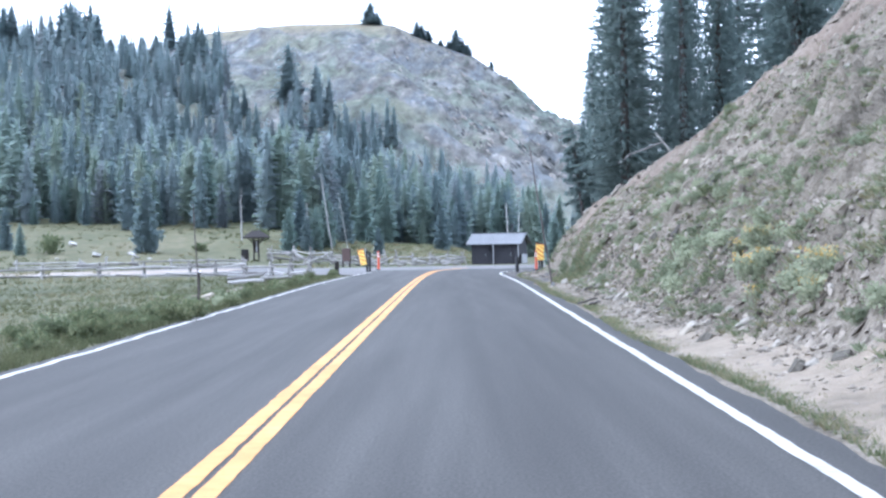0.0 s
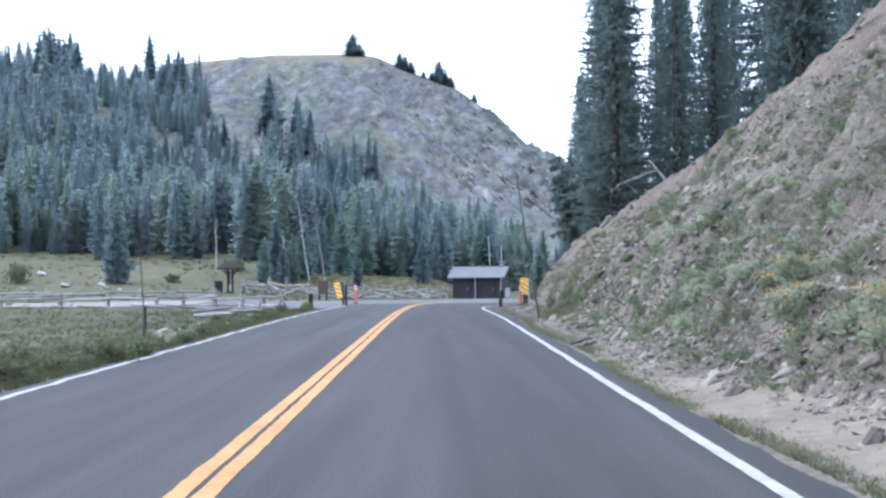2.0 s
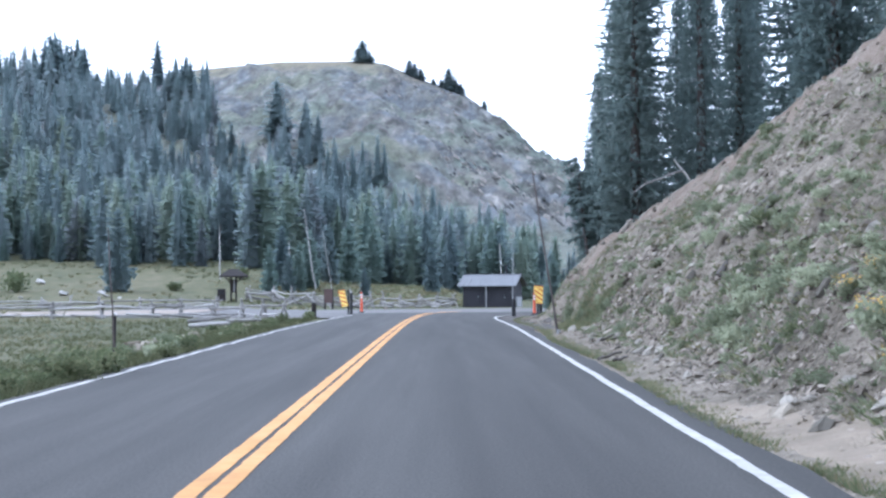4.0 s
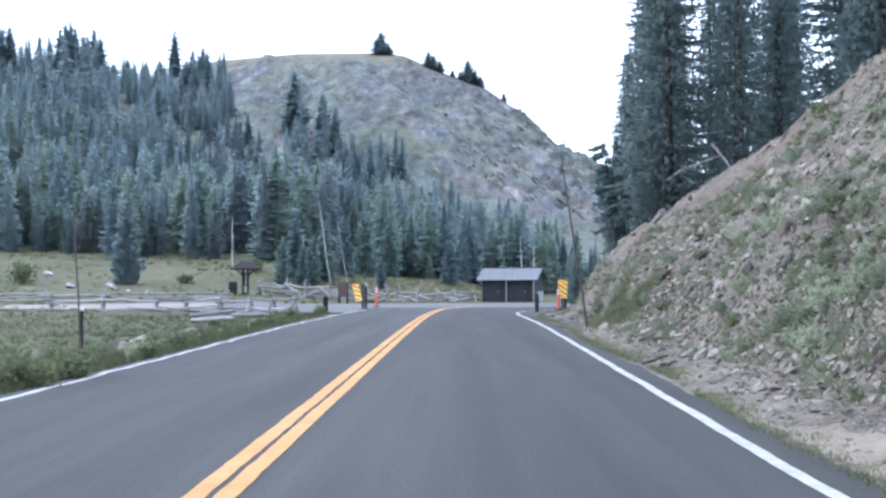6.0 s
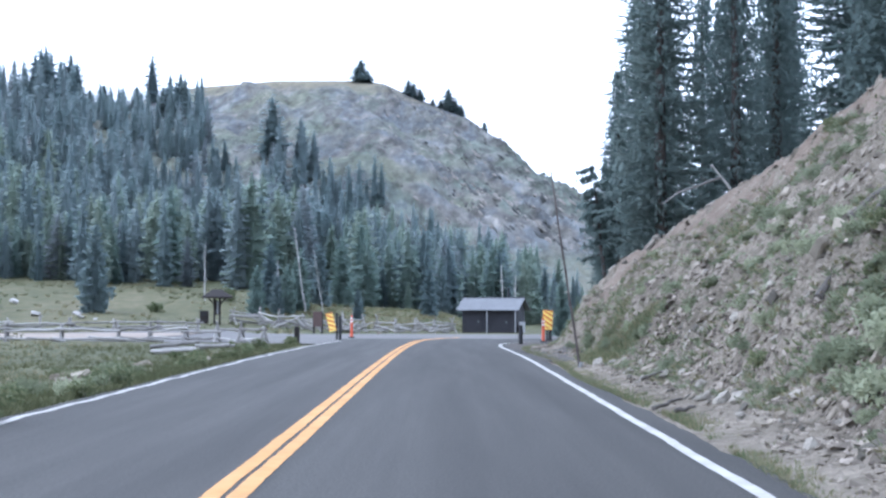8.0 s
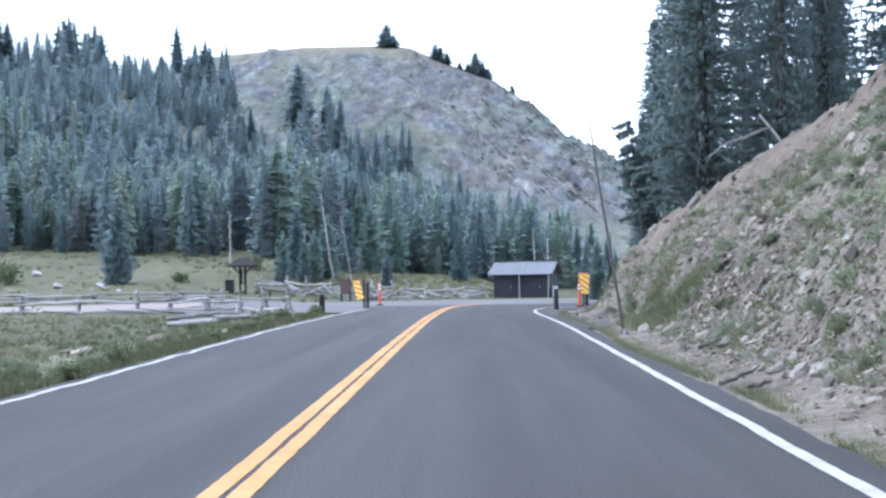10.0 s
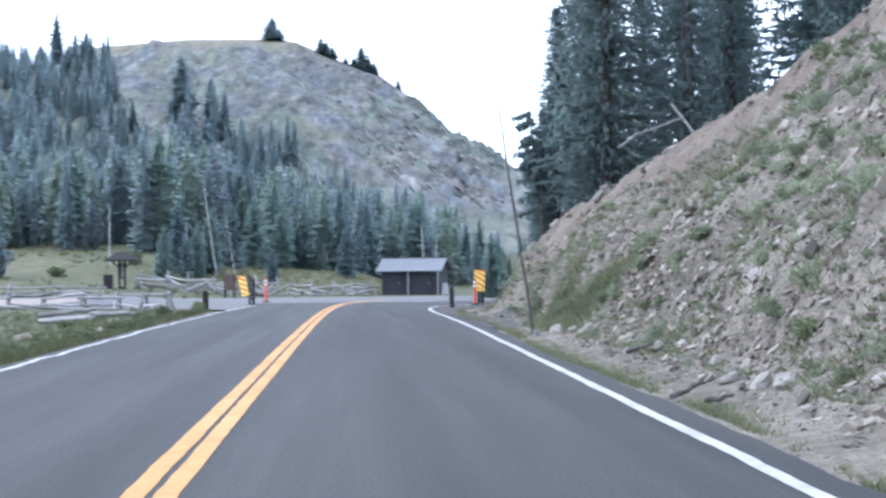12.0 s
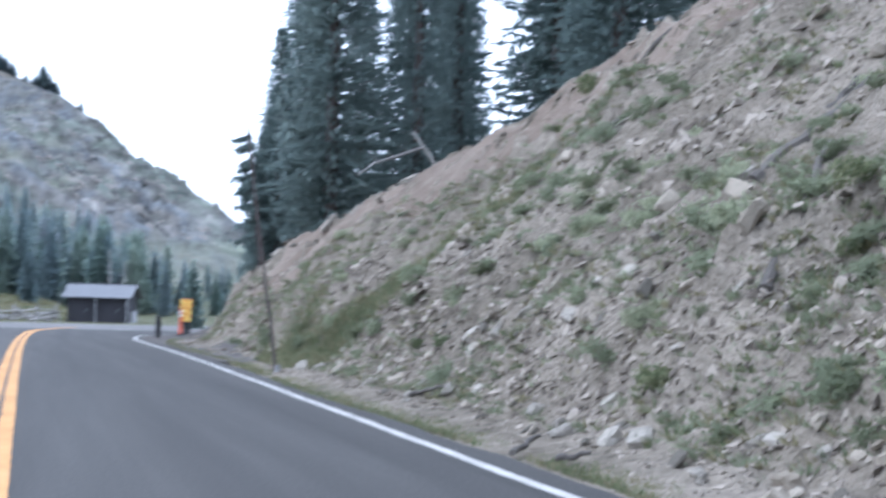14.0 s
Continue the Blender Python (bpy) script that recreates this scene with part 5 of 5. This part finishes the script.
# ---------------------------------------------------------------- kiosk, bin and board
def kiosk():
    ob = new("information_kiosk")
    for x in (-0.17, 0.17):
        part("post", box_bm(0.13, 0.13, 1.85, x, 0, -0.1), M_BROWN, ob, bevel=0.01)
    part("panel", box_bm(0.22, 0.06, 0.9, 0, -0.02, 0.6), M_BROWN, ob, "dark notice panel")
    part("notice", box_bm(0.10, 0.012, 0.8, 0.03, -0.06, 0.65), M_PALEPAINT, ob, "pale notice sheet")
    bm = bmesh.new()
    eave = [bm.verts.new(p) for p in ((-0.98, -0.75, 1.66), (0.98, -0.75, 1.66), (0.98, 0.75, 1.66), (-0.98, 0.75, 1.66))]
    lip = [bm.verts.new((v.co.x, v.co.y, v.co.z + 0.09)) for v in eave]
    r0, r1 = bm.verts.new((-0.30, 0, 2.22)), bm.verts.new((0.30, 0, 2.22))
    bm.faces.new(eave[::-1])
    for k in range(4):
        bm.faces.new((eave[k], eave[(k + 1) % 4], lip[(k + 1) % 4], lip[k]))
    bm.faces.new((lip[0], lip[1], r1, r0))
    bm.faces.new((lip[2], lip[3], r0, r1))
    bm.faces.new((lip[1], lip[2], r1))
    bm.faces.new((lip[3], lip[0], r0))
    part("roof", bm, M_BROWN, ob, "dark shingled hip roof")
    part("beam", box_bm(1.2, 0.12, 0.14, 0, 0, 1.66), M_BROWN, ob)
    for side in (-1, 1):
        part("brace", log_bm((side * 0.17, 0, 1.25), (side * 0.6, 0, 1.70), 0.05, 0.05, 2, 6, 1, 0), M_BROWN, ob)
    x, y = -14.9, 112.0
    ob.matrix_basis = pose(x, y, land(x, y), 0, 0, 8)
    tagged(ob, "dark brown wooden information kiosk with hip roof", "kiosk")
    b = new("trash_bin")
    bm = box_bm(0.52, 0.5, 0.72)
    part("body", bm, M_BROWN, b, bevel=0.03)
    part("lid", box_bm(0.56, 0.54, 0.10, 0, 0, 0.72), M_BLACK, b, "dark sloping lid", 0.02)
    part("chute", box_bm(0.34, 0.03, 0.14, 0, -0.26, 0.5), M_BLACK, b)
    b.matrix_basis = pose(-15.75, 112.2, land(-15.75, 112.2))
    tagged(b, "dark brown metal bear-proof trash bin", "trash bin")
    s = new("bulletin_board")
    for x in (-0.24, 0.24):
        part("post", box_bm(0.1, 0.1, 1.25, x, 0, -0.1), M_BROWN, s)
    red = material("red_brown_board", [(0.075, 0.050, 0.044), (0.11, 0.074, 0.064)], 4, 0.8, 0.2, 20)
    part("panel", box_bm(0.5, 0.05, 0.85, 0, -0.075, 0.3), red, s, "red-brown board", 0.01)
    s.matrix_basis = pose(-7.6, 101, 0.0, 0, 0, -10)
    tagged(s, "weathered red-brown wooden sign board on posts", "sign")


# ---------------------------------------------------------------- road furniture
def object_marker(x, y, z0, lean, posts, width, height, centre, label):
    ob = new("object_marker")
    plate = part("plate", box_bm(width, 0.015, height, 0, 0, -height / 2), M_SIGNO, ob, "orange reflective plate", 0.004)
    n = 4
    pitch = height / n
    for k in range(-1, n + 1):
        a = -height / 2 + k * pitch
        drop = width * 0.6
        poly = [(-width / 2, a + drop), (width / 2, a), (width / 2, a + pitch * 0.6), (-width / 2, a + drop + pitch * 0.6)]
        clip = [(px, max(-height / 2 + 0.006, min(height / 2 - 0.006, pz))) for px, pz in poly]
        if max(p[1] for p in clip) - min(p[1] for p in clip) < 0.03:
            continue
        verts = [(px * 0.97, -0.0115, pz) for px, pz in clip] + [(px * 0.97, -0.0085, pz) for px, pz in clip]
        faces = [(0, 1, 2, 3), (7, 6, 5, 4), (0, 4, 5, 1), (1, 5, 6, 2), (2, 6, 7, 3), (3, 7, 4, 0)]
        solid("stripe", verts, faces, M_SIGNY, plate, "yellow diagonal stripe")
    plate.matrix_basis = pose(0, 0, centre, 0, lean, 0)
    for px, w, h in posts:
        part("post", box_bm(w, w, h + 0.15, px, 0.06, -0.15), M_BLACK, ob, "dark post", 0.008)
    ob.matrix_basis = pose(x, y, z0)
    tagged(ob, label, "road sign")


def tube(x, y, z, height, label):
    ob = new("delineator_tube")
    bm = log_bm((0, 0, 0.05), (0, 0, height), 0.065, 0.05, 3, 12, 5, 0)
    part("tube", bm, M_ORANGE, ob, "orange plastic tube")
    part("base", log_bm((0, 0, -0.02), (0, 0, 0.06), 0.17, 0.12, 4, 12, 1, 0), M_BLACK, ob, "black rubber base")
    for h in (0.72, 0.86):
        part("band", log_bm((0, 0, height * h), (0, 0, height * h + 0.07), 0.062, 0.06, 5, 12, 1, 0), M_REFLECT, ob, "white reflective band")
    part("cap", log_bm((0, 0, height), (0, 0, height + 0.05), 0.03, 0.045, 6, 8, 1, 0), M_ORANGE, ob)
    ob.matrix_basis = pose(x, y, z)
    tagged(ob, label, "delineator", "orange delineator tubes")


def roadside():
    object_marker(-5.15, 76, 0.0, -13, ((0.24, 0.09, 1.12), (0.38, 0.12, 1.0)), 0.30, 0.80, 0.73, "leaning orange and yellow striped marker beside dark posts")
    object_marker(3.68, 70.5, 0.0, 3, ((0.10, 0.12, 0.75), (-0.02, 0.07, 1.1)), 0.40, 0.78, 0.86, "orange and yellow striped hazard marker on dark post")
    tube(-4.5, 80, 0.0, 0.98, "slim orange delineator tube on black base")
    tube(3.48, 70.0, 0.0, 0.90, "slim orange delineator tube at the road bend")
    b = new("bollard")
    part("shaft", log_bm((0, 0, -0.15), (0, 0, 0.66), 0.085, 0.08, 8, 10, 4, 0.03), M_BLACK, b)
    part("cap", log_bm((0, 0, 0.66), (0, 0, 0.71), 0.085, 0.055, 9, 10, 1, 0), M_BLACK, b)
    b.matrix_basis = pose(2.42, 66, 0.0)
    tagged(b, "short dark round bollard at the bend", "bollard")
    b = new("wooden_post")
    part("shaft", box_bm(0.19, 0.17, 0.75, 0, 0, -0.15), M_BROWN, b, bevel=0.015)
    part("cap", box_bm(0.15, 0.13, 0.04, 0, 0, 0.6), M_BROWN, b)
    b.matrix_basis = pose(-5.85, 67.5, 0.0, 2, 0, 10)
    tagged(b, "short brown square wooden post on the verge", "post")
    b = new("wooden_post")
    part("shaft", log_bm((0, 0, -0.2), (0.04, 0, 0.72), 0.07, 0.06, 31, 8, 3, 0.2), M_DEADWOOD, b)
    part("cap", log_bm((-0.07, 0, 0.66), (0.16, 0, 0.78), 0.05, 0.04, 32, 7, 1, 0), M_DEADWOOD, b)
    b.matrix_basis = pose(-23.6, 101, land(-23.6, 101))
    tagged(b, "short pale grey stake standing in the meadow", "post")
    p = new("snow_pole")
    part("shaft", log_bm((0, 0, -0.2), (-0.64, 0, 4.28), 0.032, 0.018, 12, 8, 8, 0.4), M_BARK, p, "dark grey-brown wooden pole")
    part("collar", log_bm((0, 0, -0.05), (0, 0, 0.1), 0.06, 0.05, 13, 8, 1, 0), M_STEEL, p)
    p.matrix_basis = pose(2.62, 42, 0.02)
    tagged(p, "tall thin leaning snow pole beside the scree", "pole", "snow poles")
    p = new("snow_pole")
    part("shaft", log_bm((0, 0, -0.2), (-0.12, 0, 2.32), 0.018, 0.010, 14, 8, 6, 0.4), M_BARK, p, "dark grey-brown wooden pole")
    part("collar", log_bm((0, 0, -0.05), (0, 0, 0.1), 0.05, 0.04, 15, 8, 1, 0), M_STEEL, p)
    p.matrix_basis = pose(-5.55, 24.6, -0.05)
    tagged(p, "thin grey snow pole standing in verge bushes", "pole", "snow poles")
    p = new("marker_post")
    part("shaft", box_bm(0.055, 0.05, 1.12, 0, 0, -0.15), M_BROWN, p, "dark brown square stake", 0.006)
    part("reflector", box_bm(0.065, 0.056, 0.045, 0, 0, 0.95), M_REFLECT, p, "pale reflector at the top", 0.006)
    p.matrix_basis = pose(-5.62, 24.75, -0.08, 0, 1, 6)
    tagged(p, "dark brown marker stake with pale reflector on the verge", "post")


# ---------------------------------------------------------------- buck-and-rail fences
def buck_fence(points, height, label, seed, rails=3, loose=0):
    rnd = random.Random(seed)
    ob = new("buck_and_rail_fence")
    feet = []
    for x, y in points:
        feet.append(Vector((x, y, land(x, y) + (0.0))))
    for k, p in enumerate(feet):
        a, b = feet[max(0, k - 1)], feet[min(len(feet) - 1, k + 1)]
        d = (b - a)
        d.z = 0
        d.normalize()
        side = Vector((-d.y, d.x, 0))
        h = height * rnd.uniform(0.92, 1.1)
        for q in (-1, 1):
            foot = p + side * q * 0.42 * height + Vector((0, 0, -0.06))
            top = p - side * q * 0.16 * height + d * q * 0.05 + Vector((0, 0, h * rnd.uniform(1.0, 1.3)))
            part("post", log_bm(foot, top, 0.06, 0.045, seed + k * 3 + q, 7, 3, 0.15), M_DEADWOOD, ob)
        part("cross_brace", log_bm(p - side * 0.30 * height + Vector((0, 0, 0.28 * h)), p + side * 0.30 * height + Vector((0, 0, 0.28 * h)), 0.04, 0.035, seed + k, 6, 2, 0.1), M_DEADWOOD, ob)
    for k in range(len(feet) - 1):
        for r in range(rails):
            lift = height * (0.22 + 0.56 * r / max(1, rails - 1))
            off = Vector((rnd.uniform(-0.1, 0.1), rnd.uniform(-0.25, -0.02), 0)) * height
            droop = 0.25 if r < rails - 1 and rnd.random() < 0.35 else 1.0
            a = feet[k] + off + Vector((0, 0, lift * rnd.uniform(0.8, 1.15)))
            b = feet[k + 1] + off + Vector((0, 0, lift * rnd.uniform(0.8, 1.15) * droop))
            if rnd.random() < 0.5:
                a, b = b, a
            over = (b - a) * rnd.uniform(0.02, 0.16)
            part("rail", log_bm(a - over, b + over, 0.06, 0.042, seed * 7 + k * 5 + r, 7, 5, 0.5), M_DEADWOOD, ob)
    for n in range(loose):
        k = rnd.randrange(len(feet) - 1)
        a = feet[k].lerp(feet[k + 1], rnd.random()) + Vector((rnd.uniform(-0.5, 0.5), rnd.uniform(-0.8, 0.2), 0.03))
        b = a + Vector((rnd.uniform(0.8, 2.0) * rnd.choice((-1, 1)), rnd.uniform(-0.4, 0.4), height * rnd.uniform(0.15, 0.95)))
        part("rail", log_bm(a, b, 0.065, 0.045, seed * 9 + n, 7, 4, 0.4), M_DEADWOOD, ob)
    tagged(ob, label, "fence", "buck-and-rail fences")


def fences():
    buck_fence([(-27, 71), (-23.8, 71.2), (-20.5, 71.6), (-17.7, 71.5), (-15.5, 71.4), (-13.3, 71.6), (-12.1, 71.9), (-10.6, 71.5), (-9.3, 71), (-8.3, 70.5), (-7.3, 69.6)], 0.60, "weathered grey log buck fence along gravel path", 40, 2, 4)
    buck_fence([(-28.5, 97), (-24.6, 98), (-21.4, 99), (-19, 99.5), (-16.6, 100), (-14.5, 101)], 0.62, "weathered grey log buck fence behind gravel path", 70)
    buck_fence([(-14.0, 113), (-12.4, 114.5), (-11.0, 112.8), (-9.6, 114.3), (-8.3, 112.6), (-7.0, 114.4), (-5.6, 113)], 0.95, "zigzag grey log fence beside the kiosk", 90, 5, 16)
    buck_fence([(-4.9, 117.5), (-3.6, 116), (-2.3, 117.6), (-1.0, 116.2), (0.2, 117.8)], 0.85, "zigzag grey log fence behind the road bend", 110, 5, 8)
    rnd = random.Random(21)
    for k in range(7):
        x, y = -8.2 + rnd.uniform(-0.9, 0.7), 58.3 + rnd.uniform(-2.4, 2.4)
        a = rnd.uniform(-0.5, 0.5)
        ln = rnd.uniform(0.9, 1.7)
        z = land(x, y) + 0.06 + 0.07 * (k % 3)
        lg = part("fallen_log", log_bm((-ln / 2, 0, 0), (ln / 2, 0, rnd.uniform(-0.02, 0.12)), 0.075, 0.055, 300 + k, 8, 4, 0.2), M_DEADWOOD)
        lg.matrix_basis = Matrix.Translation((x, y, z)) @ Matrix.Rotation(a, 4, "Z")
        tagged(lg, "weathered grey fallen fence rail on the grass", "log", "fallen rails")


# ---------------------------------------------------------------- meadow
def meadow_things():
    rnd = random.Random(33)
    for x, y, s in ((-27.3, 115, 1.0), (-25.0, 117, 0.7), (-24.0, 113.5, 0.85), (-31.5, 126, 1.1), (-22.8, 112.5, 0.35), (-29.5, 112, 0.5)):
        ob = stone(x, y, land(x, y) + s * 0.12, s, rnd, True, name="boulder")
        ob.scale.z *= 0.6
        ob.data = ob.data.copy()
        ob.data.materials[0] = M_WHITESTONE
        tagged(ob, "whitish boulder lying in the meadow grass", "boulder", "meadow boulders")
    for _ in range(9):
        y = rnd.uniform(24, 62)
        x = LEFT_LINE - rnd.uniform(0.9, 3.5)
        ob = stone(x, y, land(x, y) + 0.03, rnd.uniform(0.25, 0.6), rnd, True, name="boulder")
        tagged(ob, "flat pale stone beside the road verge", "boulder", "verge stones")
    ob = stone(-4.0, 99.0, land(-4.0, 99.0) + 0.1, 0.3, rnd, True, name="boulder")
    tagged(ob, "small pale stone lying on the pavement", "boulder")
    kinds = [spruce(501 + k, 6.0, 1.35, 26, 8, 3, (M_DEEPFAR, M_GREENFAR)[k], bare=0.01) for k in range(2)]
    spots = ((-24.2, 119, 1.05, 0), (-13.4, 121, 0.62, 1), (-12.2, 123, 0.5, 0), (-33.5, 117, 0.42, 1), (-6.5, 124, 0.4, 0), (-36, 122, 0.6, 0), (5.2, 84, 0.5, 1), (-10.8, 126, 0.75, 1), (-1.5, 128, 0.6, 0),
             (-12.9, 125, 0.8, 0), (-11.5, 124, 0.6, 1), (-9.7, 130, 0.8, 0), (-8.2, 133, 0.9, 1))
    used = set()
    for n, (x, y, s, k) in enumerate(spots):
        m = Matrix.Translation((x, y, land(x, y) - 0.1)) @ Matrix.Rotation(n * 2.1, 4, "Z") @ Matrix.Scale(s, 4)
        tagged(kinds[k], "young blue-green spruce at the meadow edge", "tree", "meadow spruces")
        if k in used:
            copy_thing(kinds[k], Matrix()).matrix_basis = m
        else:
            used.add(k)
            kinds[k].matrix_basis = m
    for a, b, r in (((-10.3, 125), (-11.15, 7.2), 0.055), ((-9.0, 125), (-9.75, 5.6), 0.03), ((-12.0, 124), (-12.25, 4.8), 0.04), ((-18.0, 128), (-18.0, 6.2), 0.055), ((4.2, 134), (4.1, 4.7), 0.05), ((5.0, 132), (5.1, 3.9), 0.045)):
        x, y = a
        z = land(x, y)
        sn = new("dead_snag")
        part("trunk", log_bm((0, 0, -0.3), (b[0] - x, 0, b[1] - z), 1.25 * r, r * 0.5, int(abs(x) * 10), 7, 8, 0.5), M_SNAG, sn)
        for q in range(6):
            t = 0.35 + 0.1 * q
            h = (b[1] - z) * t
            ang = q * 2.2
            part("branch", log_bm(((b[0] - x) * t, 0, h), ((b[0] - x) * t + 0.3 * math.cos(ang), 0.3 * math.sin(ang), h - 0.05), 0.02, 0.008, q, 5, 1, 0), M_SNAG, sn)
        sn.matrix_basis = pose(x, y, z)
        tagged(sn, "bare grey dead trunk standing before the forest", "dead tree", "dead snags")


def slope_wood():
    def lying(name, a, b, r0, r1, seed, label, category):
        ob = part(name, log_bm(a, b, r0, r1, seed, 8, 7, 0.5), M_OLDLOG)
        tagged(ob, label, category)
    za, zb = slope_point(4.2, 25.9), slope_point(5.5, 27.3)
    lying("slope_log", (4.2, 25.9, za + 0.02), (5.5, 27.3, zb + 0.02), 0.06, 0.045, 5, "grey dead log lying across the scree", "log")
    for n, (x0, y0, x1, y1, r) in enumerate(((6.6, 42.2, 7.9, 40.95, 0.07), (7.6, 41.3, 9.0, 39.95, 0.09), (6.2, 37.6, 7.2, 36.7, 0.06), (7.9, 40.6, 8.9, 39.6, 0.06), (5.2, 28.3, 6.45, 28.35, 0.09), (5.9, 28.6, 6.6, 28.9, 0.06))):
        lying("slope_log", (x0, y0, slope_point(x0, y0) + 0.06), (x1, y1, slope_point(x1, y1) + 0.06), r, 0.7 * r, 40 + n, "long grey dead log lying down the scree slope", "log")
    for n, (x0, y0, x1, y1) in enumerate(((2.25, 26.45, 2.72, 27.2), (2.45, 25.9, 2.66, 25.7), (2.9, 33.0, 3.2, 32.2))):
        lying("dead_stick", (x0, y0, slope_point(x0, y0) + 0.03), (x1, y1, slope_point(x1, y1) + 0.09), 0.03, 0.018, 60 + n, "dark dead stick lying at the scree foot", "stick")
    z8 = slope_point(7.7, 50.8)
    br = new("dead_branch")
    part("stump", log_bm((7.7, 50.8, z8 - 0.2), (6.9, 50.6, 5.2), 0.045, 0.03, 7, 7, 4, 0.4), M_DEADWOOD, br)
    root, tip = Vector((7.18, 50.65, 4.86)), Vector((5.5, 50, 4.1))
    knee = root.lerp(tip, 0.75) + Vector((0, 0, 0.12))
    part("stem", log_bm(root, knee, 0.034, 0.024, 6, 7, 5, 0.5), M_DEADWOOD, br)
    part("stem", log_bm(knee, tip, 0.024, 0.012, 8, 7, 3, 0.5), M_DEADWOOD, br)
    for k in range(5):
        p = root.lerp(knee, 0.3 + 0.15 * k)
        part("twig", log_bm(p, p + Vector((-0.2, 0.1 * (-1) ** k, 0.14 * (-1) ** k)), 0.010, 0.004, k, 5, 1, 0), M_DEADWOOD, br)
    tagged(br, "bare pale dead branch leaning off the crest", "dead branch")


hut()
kiosk()
roadside()
fences()
meadow_things()
slope_wood()
plants()
slope_stones()
